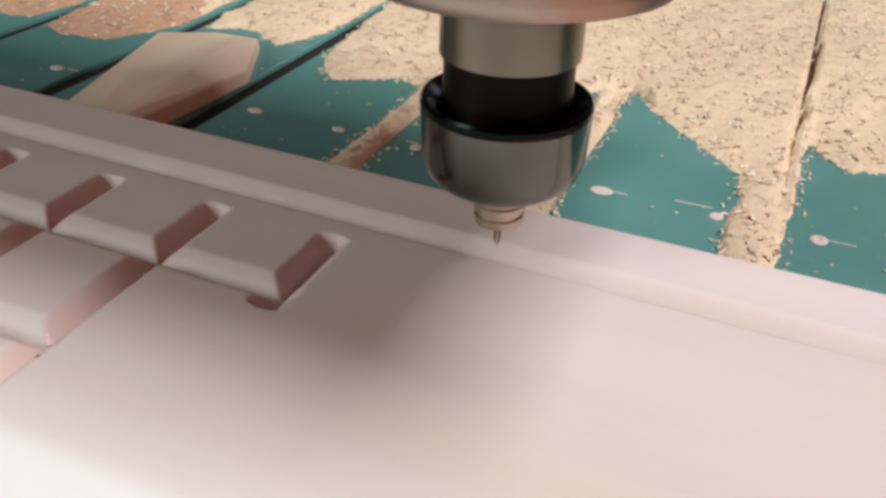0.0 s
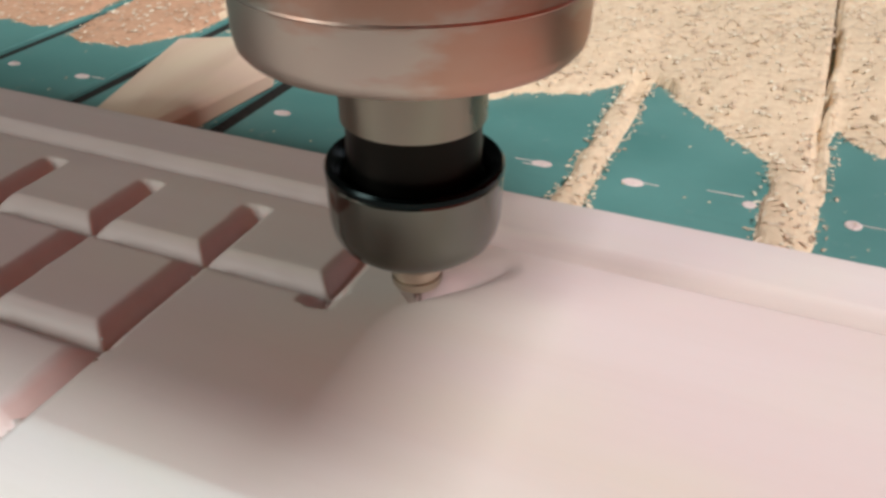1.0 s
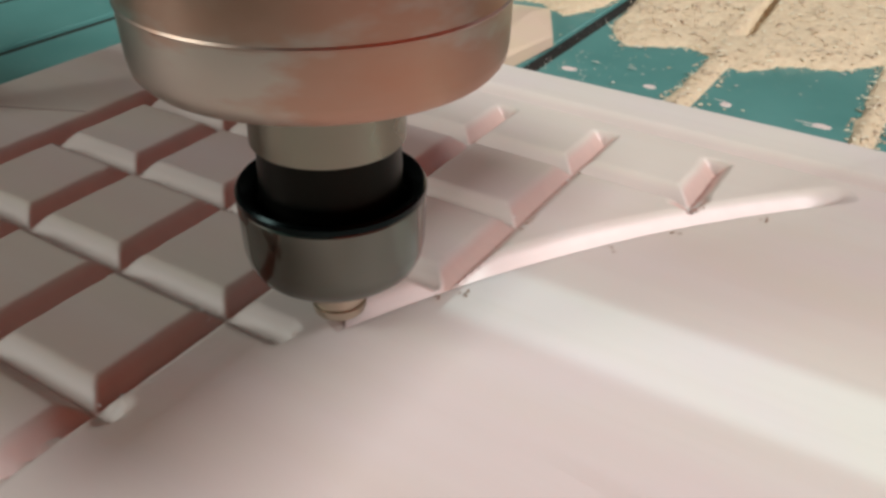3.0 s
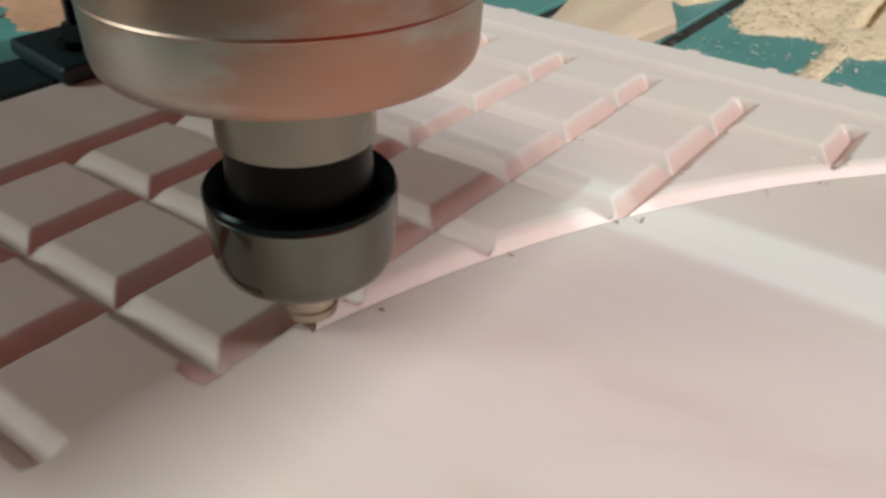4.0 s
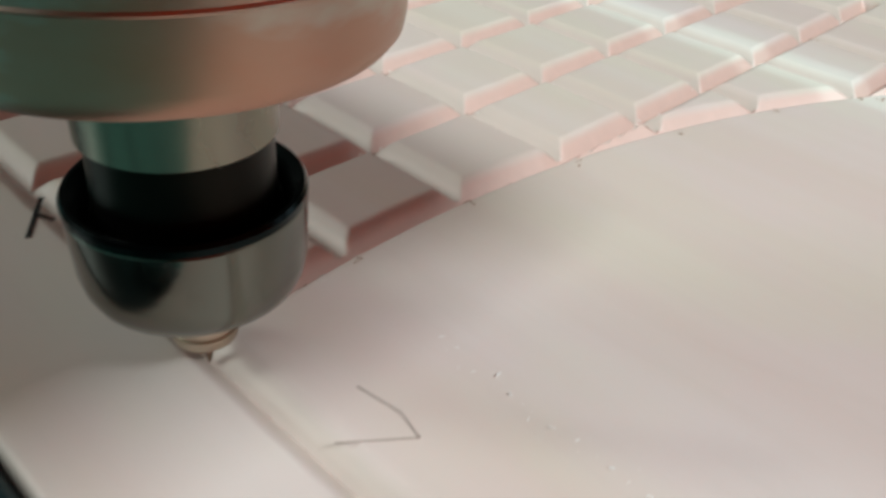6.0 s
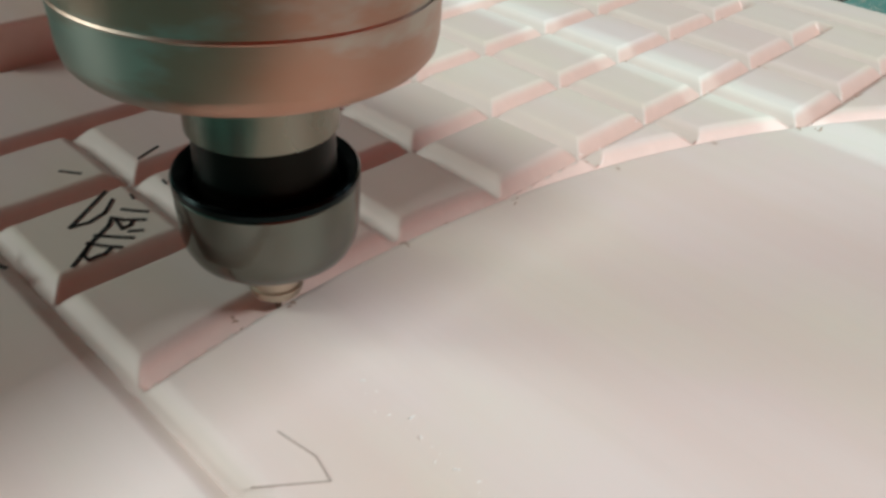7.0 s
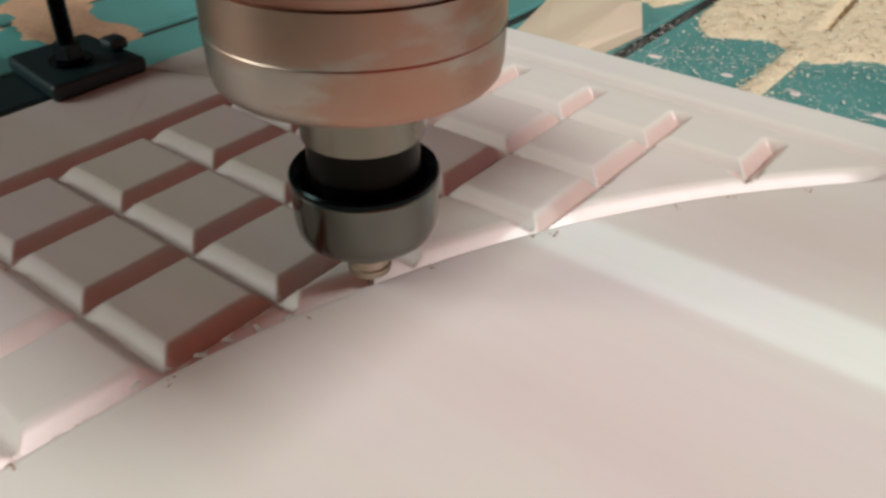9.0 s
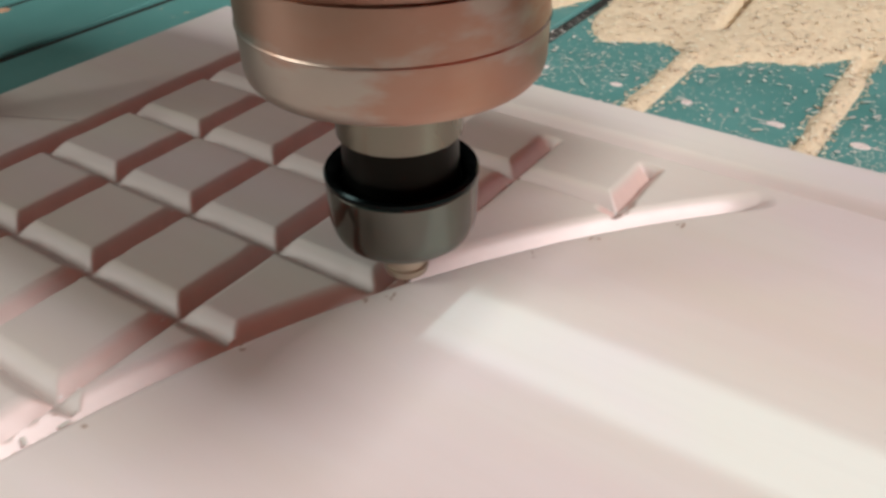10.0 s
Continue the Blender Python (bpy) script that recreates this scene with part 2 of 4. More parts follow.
def grid_mesh(name, xs, ys, zs, keep=None):
    """A height sheet over xs and ys; zs[i, j] is the height at xs[i], ys[j]."""
    nx, ny = len(xs), len(ys)
    co = np.empty((nx, ny, 3), np.float32)
    co[..., 0], co[..., 1], co[..., 2] = xs[:, None], ys[None, :], zs
    idx = np.arange(nx * ny).reshape(nx, ny)
    quads = np.stack([idx[:-1, :-1], idx[1:, :-1], idx[1:, 1:], idx[:-1, 1:]], -1).reshape(-1, 4)
    if keep is not None:
        k = keep[:-1, :-1] | keep[1:, :-1] | keep[1:, 1:] | keep[:-1, 1:]
        quads = quads[k.reshape(-1)]
    return raw_mesh(name, co.reshape(-1, 3), quads)


def raw_mesh(name, co, quads):
    me = bpy.data.meshes.new(name)
    n = len(quads)
    me.vertices.add(len(co))
    me.vertices.foreach_set("co", np.asarray(co, np.float32).ravel())
    me.loops.add(4 * n)
    me.loops.foreach_set("vertex_index", np.asarray(quads, np.int32).ravel())
    me.polygons.add(n)
    me.polygons.foreach_set("loop_start", np.arange(0, 4 * n, 4, dtype=np.int32))
    me.update(calc_edges=True)
    me.validate()
    return me


RNG = np.random.default_rng(7)
LATTICE = RNG.random((64, 64))


def value_noise(x, y):
    x, y = np.broadcast_arrays(np.asarray(x, float), np.asarray(y, float))
    i, j = np.floor(x).astype(int), np.floor(y).astype(int)
    u, v = x - i, y - j
    u, v = u * u * (3 - 2 * u), v * v * (3 - 2 * v)
    g = lambda a, b: LATTICE[a % 64, b % 64]
    return (g(i, j) * (1 - u) + g(i + 1, j) * u) * (1 - v) + (g(i, j + 1) * (1 - u) + g(i + 1, j + 1) * u) * v


def cloud(x, y, scale, octaves=4):
    s, total, amp = 0, 0, 1.0
    for k in range(octaves):
        s = s + amp * value_noise(x * scale * 2 ** k + 17.3 * k, y * scale * 2 ** k + 5.1 * k)
        total += amp
        amp *= 0.55
    return s / total


# ---- the room ----
FLOOR_Z, CEIL_Z, WEST_X = -0.85, 3.00, -2.60


def structure(name, bm, mat, label):
    return tagged(part(name, bm, mat), label, name.split("_")[0], kind="structure")


def joined(*boxes):
    out = bmesh.new()
    for b in boxes:
        me = bpy.data.meshes.new("tmp")
        b.to_mesh(me)
        b.free()
        out.from_mesh(me)
        bpy.data.meshes.remove(me)
    return out


structure("floor", box(WEST_X - 0.2, EAST_X + 0.2, SOUTH_Y - 0.2, NORTH_Y + 0.2, FLOOR_Z - 0.15, FLOOR_Z), CONCRETE, "grey concrete workshop floor under the machine")
structure("ceiling", box(WEST_X - 0.2, EAST_X + 0.2, SOUTH_Y - 0.2, NORTH_Y + 0.2, CEIL_Z, CEIL_Z + 0.12), CEILING_PAINT, "near-black workshop ceiling that cuts the fill light")
NW = (0.41, 1.31, 0.48, 1.12)      # north window opening: x, x, z, z
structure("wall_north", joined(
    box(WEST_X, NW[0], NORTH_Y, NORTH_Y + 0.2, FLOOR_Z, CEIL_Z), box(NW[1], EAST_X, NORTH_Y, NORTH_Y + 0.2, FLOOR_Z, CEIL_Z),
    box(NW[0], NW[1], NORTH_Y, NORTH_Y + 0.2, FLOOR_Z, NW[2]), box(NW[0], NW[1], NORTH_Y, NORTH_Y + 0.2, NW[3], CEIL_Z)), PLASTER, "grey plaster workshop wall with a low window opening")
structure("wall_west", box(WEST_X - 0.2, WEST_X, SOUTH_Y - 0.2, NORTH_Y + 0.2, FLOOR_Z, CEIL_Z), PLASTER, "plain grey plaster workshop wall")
FE = (1.57, 2.47, 0.76, 1.48)       # far east window opening: y, y, z, z
EW = (-0.23, 0.30, 1.24, 2.34)      # east window opening: y, y, z, z
# this unseen wall is coloured red to send red bounce light to the panel
structure("wall_east", joined(
    box(EAST_X, EAST_X + 0.2, SOUTH_Y - 0.2, EW[0], FLOOR_Z, CEIL_Z), box(EAST_X, EAST_X + 0.2, EW[1], FE[0], FLOOR_Z, CEIL_Z),
    box(EAST_X, EAST_X + 0.2, FE[1], NORTH_Y + 0.2, FLOOR_Z, CEIL_Z), box(EAST_X, EAST_X + 0.2, FE[0], FE[1], FLOOR_Z, FE[2]), box(EAST_X, EAST_X + 0.2, FE[0], FE[1], FE[3], CEIL_Z),
    box(EAST_X, EAST_X + 0.2, EW[0], EW[1], FLOOR_Z, EW[2]), box(EAST_X, EAST_X + 0.2, EW[0], EW[1], EW[3], CEIL_Z)), BRICK_PAINT, "unseen wall with a window opening, red to bounce light")
# unseen reflector added on the bed: throws red into the grooves' shade
structure("wall_machine_side", box(0.372, 0.40, -0.56, 0.56, BED_TOP, 0.335), BOUNCE_RED, "unseen red wall added to bounce red light on the panel")
SW = (-2.53, -1.37, 0.68, 2.22)      # south window opening: x, x, z, z
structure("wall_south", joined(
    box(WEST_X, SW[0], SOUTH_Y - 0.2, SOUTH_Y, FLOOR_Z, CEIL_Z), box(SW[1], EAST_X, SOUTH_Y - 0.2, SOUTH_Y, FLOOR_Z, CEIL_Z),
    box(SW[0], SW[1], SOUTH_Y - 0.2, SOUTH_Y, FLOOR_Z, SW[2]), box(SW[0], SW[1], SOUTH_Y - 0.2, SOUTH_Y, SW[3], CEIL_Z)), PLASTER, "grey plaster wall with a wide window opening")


def windows():
    w = tagged(new("window_1"), "sliding frosted window left slightly ajar", "window", kind="structure")
    half = 0.0085
    x0, x1 = EAST_X + 0.03, EAST_X + 0.06
    for y0, y1 in ((EW[0], GAP_Y - half), (GAP_Y + half, EW[1])):
        sash = part("sash", joined(box(x0, x1, y0, y0 + 0.03, EW[2], EW[3]), box(x0, x1, y1 - 0.03, y1, EW[2], EW[3]),
                                   box(x0, x1, y0 + 0.03, y1 - 0.03, EW[2], EW[2] + 0.04), box(x0, x1, y0 + 0.03, y1 - 0.03, EW[3] - 0.04, EW[3])), FRAME_PAINT, w)
        part("pane", box(x0 + 0.01, x0 + 0.016, y0 + 0.03, y1 - 0.03, EW[2] + 0.04, EW[3] - 0.04), FROSTED, sash)
    w2 = tagged(new("window_2"), "wide frosted workshop window", "window", kind="structure")
    ya, yb = SOUTH_Y - 0.06, SOUTH_Y - 0.03
    for k in range(3):
        a = SW[0] + (SW[1] - SW[0]) * k / 3
        b = SW[0] + (SW[1] - SW[0]) * (k + 1) / 3
        sash = part("sash", joined(box(a, a + 0.03, ya, yb, SW[2], SW[3]), box(b - 0.03, b, ya, yb, SW[2], SW[3]),
                                   box(a + 0.03, b - 0.03, ya, yb, SW[2], SW[2] + 0.04), box(a + 0.03, b - 0.03, ya, yb, SW[3] - 0.04, SW[3])), FRAME_PAINT, w2)
        part("pane", box(a + 0.03, b - 0.03, ya + 0.01, ya + 0.016, SW[2] + 0.04, SW[3] - 0.04), FROSTED, sash)
    w3 = tagged(new("window_3"), "low frosted workshop window in the corner", "window", kind="structure")
    w4 = tagged(new("window_4"), "low frosted workshop window in the corner", "window", kind="structure")
    for k in range(2):
        a, b = FE[0] + 0.45 * k, FE[0] + 0.45 * (k + 1)
        sash = part("sash", joined(box(x0, x1, a, a + 0.03, FE[2], FE[3]), box(x0, x1, b - 0.03, b, FE[2], FE[3]),
                                   box(x0, x1, a + 0.03, b - 0.03, FE[2], FE[2] + 0.04), box(x0, x1, a + 0.03, b - 0.03, FE[3] - 0.04, FE[3])), FRAME_PAINT, w3)
        part("pane", box(x0 + 0.01, x0 + 0.016, a + 0.03, b - 0.03, FE[2] + 0.04, FE[3] - 0.04), FROSTED, sash)
        a, b = NW[0] + 0.45 * k, NW[0] + 0.45 * (k + 1)
        na, nb = NORTH_Y + 0.03, NORTH_Y + 0.06
        sash = part("sash", joined(box(a, a + 0.03, na, nb, NW[2], NW[3]), box(b - 0.03, b, na, nb, NW[2], NW[3]),
                                   box(a + 0.03, b - 0.03, na, nb, NW[2], NW[2] + 0.04), box(a + 0.03, b - 0.03, na, nb, NW[3] - 0.04, NW[3])), FRAME_PAINT, w4)
        part("pane", box(a + 0.03, b - 0.03, na + 0.01, na + 0.016, NW[2] + 0.04, NW[3] - 0.04), FROSTED, sash)


windows()

# ---- machine bed ----
PITCH = 0.0525
SLOTS = [0.0065 + PITCH * k for k in range(-14, 14)]
BED_Y0, BED_Y1, SLOT_HALF = -0.60, 1.10, 0.0032


def machine_bed():
    bed = tagged(new("machine_bed"), "teal slotted router bed dusted with wood shavings", "machine bed")
    for x in SLOTS[:-1]:
        part("plate", box(x + SLOT_HALF, x + PITCH - SLOT_HALF, BED_Y0, BED_Y1, -0.0085, BED_TOP, 0.0006, 1), GREEN, bed)
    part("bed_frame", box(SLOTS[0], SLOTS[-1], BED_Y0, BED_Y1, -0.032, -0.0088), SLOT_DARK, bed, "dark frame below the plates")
    # black strips added in the slots stand for the shade down there
    for x in SLOTS[1:-1]:
        part("slot_shade_strip", box(x - SLOT_HALF + 0.0001, x + SLOT_HALF - 0.0001, BED_Y0 + 0.001, BED_Y1 - 0.001, -0.0088, BED_TOP - 0.0016), SLOT_DARK, bed, "black strip added for the shade in the slot")
    part("base", box(SLOTS[0] + 0.03, SLOTS[-1] - 0.03, BED_Y0 + 0.03, BED_Y1 - 0.03, FLOOR_Z, -0.0325), MACHINE_PAINT, bed, "grey painted machine base")
    hole = None
    for x in SLOTS[:-1]:
        for dx in (0.0118, PITCH - 0.0118):
            px = x + dx
            if -0.42 < px < 0.25:
                dx2, dy2 = 0.0006 * math.sin(7 * px * 100), 0.0012 * math.sin(13 * px * 100)
                if hole is None:
                    hole = turned("screw_hole", [(0.0, 0.0002), (0.0012, 0.0004), (0.0018, 0.0003), (0.0023, 0.0001), (0.0025, -0.001)], DUST_WHITE, bed, "pale dust-filled screw hole")
                    ob = hole
                else:
                    ob = new("screw_hole", hole.data)
                    ob.parent = bed
                    ob["label"] = "pale dust-filled screw hole"
                ob.location = (px + dx2, 0.1815 + dy2, BED_TOP)
                ob.scale = (1.0 + 0.25 * math.sin(31 * px * 10), 0.85 + 0.15 * math.sin(47 * px * 10), 1)
    for k in range(26):
        px, py = RNG.uniform(-0.30, 0.14), 0.1815 + RNG.normal(0, 0.0012)
        ln, wd = RNG.uniform(0.003, 0.012), RNG.uniform(0.00012, 0.0003)
        if any(abs(px - x) < SLOT_HALF + ln / 2 for x in SLOTS):
            continue
        mark = part("scuff", box(-ln / 2, ln / 2, -wd, wd, 0.00002, 0.00012), DUST_WHITE, bed, "pale scuff on the teal plate")
        mark.location, mark.rotation_euler = (px, py, BED_TOP), (0, 0, RNG.normal(0, 0.05))
    return bed


machine_bed()

# ---- carved board ----
P = 0.0272
HALF, DEEP = 0.0038, 0.0036
BX0, BX1, BY0, BY1 = -0.2440, 0.33, -0.1565, 0.1374
ARC_C, ARC_R, TOOL_R = (0.1415, -0.085), 0.2678, 0.2669
LEFT, TOP, BOTTOM, COL_END = -0.2054, 0.1190, -0.1285, 0.1098
col_x = [-0.0968 - 0.0271 * a for a in (-1, 0, 1, 2, 3)]
row_y = [0.0912 - P * b for b in range(8)]


def profile(d):
    u = np.clip(1 - d / HALF, 0, 1)
    return DEEP * u ** 1.28      # steep sides below a rounded shoulder


def arc_y_at(x):
    return ARC_C[1] + math.sqrt(max(0.0, ARC_R ** 2 - (x - ARC_C[0]) ** 2))


def grooves():
    """Straight grooves as segments x0, y0, x1, y1."""
    segs = [(LEFT, TOP, BX1 + 0.1, TOP), (LEFT, BOTTOM, LEFT, TOP), (LEFT, BOTTOM, BX1 + 0.1, BOTTOM)]
    for x in col_x:
        low = BOTTOM
        if x > ARC_C[0] - ARC_R:
            low = max(arc_y_at(x), 0.0862 if x > -0.08 else -1)
        elif x > ARC_C[0] - ARC_R - 0.001:
            low = -0.045
        segs.append((x, low, x, COL_END))
    for y in row_y:
        right = ARC_C[0] - math.sqrt(ARC_R ** 2 - (y - ARC_C[1]) ** 2) - 0.0015
        if y > 0.05:      # the two far rows stop at a column
            right = min(x for x in col_x if x > right - P) + 0.002
        segs.append((LEFT, y, right, y))
    return segs


SEGS = grooves()


def straight_drop(x, y):
    out = np.zeros(np.broadcast(x, y).shape)
    for x0, y0, x1, y1 in SEGS:
        if x0 == x1:
            d = np.hypot(x - x0, 3.6 * (y - np.clip(y, min(y0, y1), max(y0, y1))))
        else:
            d = np.hypot(1.9 * (x - np.clip(x, x0, x1)), y - y0)
        wob = 0.00025 * (value_noise(x * 260 + 3, y * 260) - 0.5)
        out = np.maximum(out, profile(d + wob))
    return out


A_START, A_END = math.asin((0.1090 - ARC_C[1]) / ARC_R), math.asin((-0.1268 - ARC_C[1]) / ARC_R)


def arc_drop(x, y):
    dx, dy = ARC_C[0] - x, y - ARC_C[1]
    r, th = np.hypot(dx, dy), np.arctan2(dy, dx)
    d = np.abs(r - ARC_R)
    over = np.maximum(np.maximum(th - A_START, A_END - th), 0) * ARC_R
    entry = np.clip((A_START + 0.012 - th) * ARC_R / 0.013, 0, 1)      # the cutter sinks in along the first centimetre
    return profile(np.hypot(d, over)) * (0.25 + 0.75 * entry * entry * (3 - 2 * entry))


def edge_drop(x, y):
    e = np.minimum(np.minimum(x - BX0, BX1 - x), np.minimum(y - BY0, BY1 - y))
    u = np.clip(1 - e / 0.0012, 0, 1)
    return 0.0012 * (1 - np.sqrt(1 - u * u))


def spread(a, b, step):
    return np.linspace(a, b, max(2, int(round((b - a) / step)) + 1))


def carved_board():
    s = P / 60
    near = lambda a, b, o: o + s * np.arange(math.floor((a - o) / s), math.ceil((b - o) / s) + 1)
    fx = near(-0.2105, -0.026, col_x[1])
    fy = near(-0.1345, 0.1240, row_y[0])
    rim = np.array([0, 0.0002, 0.0005, 0.0009, 0.0013])
    xs = np.concatenate([BX0 + rim, spread(BX0 + 0.004, fx[0] - 0.002, 0.004), fx, spread(fx[-1] + 0.002, BX1 - 0.004, 0.006), BX1 - rim[::-1]])
    ys = np.concatenate([BY0 + rim, spread(BY0 + 0.003, fy[0] - 0.002, 0.004), fy, spread(fy[-1] + 0.002, BY1 - 0.003, 0.004), BY1 - rim[::-1]])
    X, Y = np.meshgrid(xs, ys, indexing="ij")
    drop = np.maximum(straight_drop(X, Y), arc_drop(X, Y))
    z = BOARD_TOP - np.maximum(drop, edge_drop(X, Y)) + 0.00012 * (cloud(X, Y * 3, 40, 2) - 0.5)
    me = grid_mesh("carved_board", xs, ys, z)
    bm = bmesh.new()
    bm.from_mesh(me)
    rim_edges = [e for e in bm.edges if e.is_boundary]
    ext = bmesh.ops.extrude_edge_only(bm, edges=rim_edges)
    for v in ext["geom"]:
        if isinstance(v, bmesh.types.BMVert):
            v.co.z = BED_TOP
    bmesh.ops.holes_fill(bm, edges=[e for e in bm.edges if e.is_boundary], sides=0)
    bmesh.ops.recalc_face_normals(bm, faces=bm.faces)
    bm.to_mesh(me)
    bm.free()
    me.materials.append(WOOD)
    me.shade_smooth()
    me.set_sharp_from_angle(angle=radians(50))
    ob = new("carved_board", me)
    return tagged(ob, "pale wooden panel with a grid of squares between grooves", "wooden panel")


carved_board()

# ---- the cut: where the tool stands at each time ----
CUT = [(0.0, 0.1090), (0.30, 0.1090), (0.6, 0.1065), (1.0, 0.0962), (1.4, 0.0828), (1.8, 0.0678), (2.2, 0.0522), (2.5, 0.0402), (2.8, 0.0270), (3.0, 0.0178), (3.2, 0.0085),
       (4.3, -0.0426), (4.5, -0.0525), (4.7, -0.0625), (5.0, -0.0781), (5.5, -0.1037), (5.85, -0.1242), (6.05, -0.1305), (6.35, -0.1305), (6.6, -0.1205), (7.3, -0.0858),
       (7.5, -0.0760), (8.0, -0.0502), (8.5, -0.0260), (9.0, -0.0015), (9.5, 0.0210), (10.0, 0.0427)]
ENTRY = [(0.0, -0.0386, 0.1155), (0.2, -0.0386, 0.1120), (0.4, -0.0388, 0.1106), (0.6, -0.0410, 0.1084), (0.8, -0.0470, 0.1036), (1.0, -0.0546, 0.0962), (1.2, -0.0609, 0.0897)]
DRIFT = [(0.0, 0.0), (2.0, 0.0), (2.5, -0.0004), (3.0, -0.0004), (4.3, 0.0), (5.0, 0.0003), (5.5, 0.0014), (6.0, 0.0022), (6.35, 0.0022), (6.8, 0.0), (7.5, -0.0009), (9.0, -0.0009), (10.0, -0.0003)]
DEPTH = [(0.0, 0.0235), (0.12, 0.0212), (0.3, 0.0168), (6.0, 0.0168), (6.3, 0.0160), (10.0, 0.0160)]


def at_time(table, t, k=1):
    return float(np.interp(t, [r[0] for r in table], [r[k] for r in table]))


def tool_angle(t):
    return math.asin((at_time(CUT, t) - ARC_C[1]) / TOOL_R)


def tool_place(t):
    if t < 1.2:
        return at_time(ENTRY, t), at_time(ENTRY, t, 2), at_time(DEPTH, t)
    th, r = tool_angle(t), TOOL_R
    return ARC_C[0] - r * math.cos(th) + at_time(DRIFT, t), ARC_C[1] + r * math.sin(th), at_time(DEPTH, t)


# ---- chips: the wood still standing in the arc's way, thrown off as the tool comes ----
def chips():
    made = []
    n = 145
    ts = np.linspace(0.2, 6.05, 1200)
    angles = np.array([tool_angle(t) for t in ts])
    lead = 0.0022 / ARC_R
    a0 = A_START + HALF / ARC_R
    a1 = A_END - HALF / ARC_R
    for k in [(q, side_) for q in range(n) for side_ in (-1, 1)]:
        k, side_ = k
        rows_w = np.append(np.linspace(0, HALF, 6), HALF + 0.0014) * side_
        ta, tb = a0 + (a1 - a0) * k / n, a0 + (a1 - a0) * (k + 1) / n
        th = np.linspace(ta, tb, 4)
        W, T = np.meshgrid(rows_w, th, indexing="ij")
        X, Y = ARC_C[0] - (ARC_R + W) * np.cos(T), ARC_C[1] + (ARC_R + W) * np.sin(T)
        plain, cut = straight_drop(X, Y), arc_drop(X, Y)
        top = BOARD_TOP - plain + 0.00005 * (cloud(X, Y * 3, 40, 2) - 0.5) + 0.00004 - 0.00012 * (np.abs(W) > HALF + 0.001)
        low = np.minimum(BOARD_TOP - np.maximum(plain, cut) + 0.0001, top - 0.00005)
        nw, nt_ = W.shape
        co = np.concatenate([np.stack([X, Y, top], -1).reshape(-1, 3), np.stack([X, Y, low], -1).reshape(-1, 3)])
        idx = np.arange(nw * nt_).reshape(nw, nt_)
        up = np.stack([idx[:-1, :-1], idx[1:, :-1], idx[1:, 1:], idx[:-1, 1:]], -1).reshape(-1, 4)
        down = (up + nw * nt_)[:, ::-1]
        ring = np.concatenate([idx[:, 0], idx[-1, 1:], idx[-2::-1, -1], idx[0, -2:0:-1]])
        nxt = np.roll(ring, -1)
        side = np.stack([nxt, ring, ring + nw * nt_, nxt + nw * nt_], -1)
        me = raw_mesh("wood_chip", co, np.concatenate([up[:, ::-1], down[:, ::-1], side]))
        bm = bmesh.new()
        bm.from_mesh(me)
        bmesh.ops.recalc_face_normals(bm, faces=bm.faces)
        bm.to_mesh(me)
        bm.free()
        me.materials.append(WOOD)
        me.shade_smooth()
        me.set_sharp_from_angle(angle=radians(35))
        ob = tagged(new("wood_chip", me), "pale wood chip cut from the curved groove", "wood chip", "chips of the curved cut")
        mid = Vector((float(X.mean()), float(Y.mean()), BOARD_TOP - 0.002))
        when = float(ts[np.argmax(angles <= (ta + tb) / 2 + lead)]) if (angles <= (ta + tb) / 2 + lead).any() else 6.0
        made.append((ob, mid, when))
    return made


CHIPS = chips()


def flying_flakes():
    """Thin curled flakes that the cutter throws on to the bed behind the panel, a few at a time."""
    rng = random.Random(11)
    made = []
    for k in range(280):
        co = []
        x, y, a = rng.uniform(-0.009, 0.009), rng.uniform(-0.009, 0.009), rng.uniform(0, 6.28)
        l, w, up = 0.0004 + 0.0013 * rng.random() ** 1.8, rng.uniform(0.0002, 0.0005), rng.uniform(0.1, 0.6)
        c, s_ = math.cos(a), math.sin(a)
        for u, lift in ((-1, 0.0), (-0.3, 0.35), (0.4, 0.5), (1, 0.2)):
            for v in (-1, 1):
                co.append((x + c * u * l - s_ * v * w, y + s_ * u * l + c * v * w, up * lift * l + 0.0002))
        quads = [(2 * i, 2 * i + 2, 2 * i + 3, 2 * i + 1) for i in range(3)]
        me = raw_mesh("wood_flake", np.array(co), np.array(quads))
        me.materials.append(CHIP)
        when = 2.3 + 5.2 * rng.random()
        tx, ty, _ = tool_place(when)
        ob = tagged(new("wood_flake", me), "small pale wood flake thrown on to the bed", "wood flake", "flakes thrown by the cutter")
        mid = Vector((tx, ty, BOARD_TOP - 0.010))
        end = Vector((rng.uniform(-0.155, 0.03), 0.146 + 0.085 * rng.random(), BED_TOP + 0.0004))
        if k % 42 == 0:
            when, hy = 7.9 + 0.08 * k / 21, -0.020 - 0.003 * k / 21
            tx, ty, _ = tool_place(when)
            mid = Vector((tx, ty, BOARD_TOP - 0.010))
            end = Vector((ARC_C[0] - math.sqrt(ARC_R ** 2 - (hy - ARC_C[1]) ** 2) + rng.uniform(-0.001, 0.001), hy, BOARD_TOP - 0.0024))
            for v in me.vertices:
                v.co = (v.co - Vector((x, y, 0))) * 1.4
        made.append((ob, mid, end, when))
    return made


FLAKES_FLYING = flying_flakes()


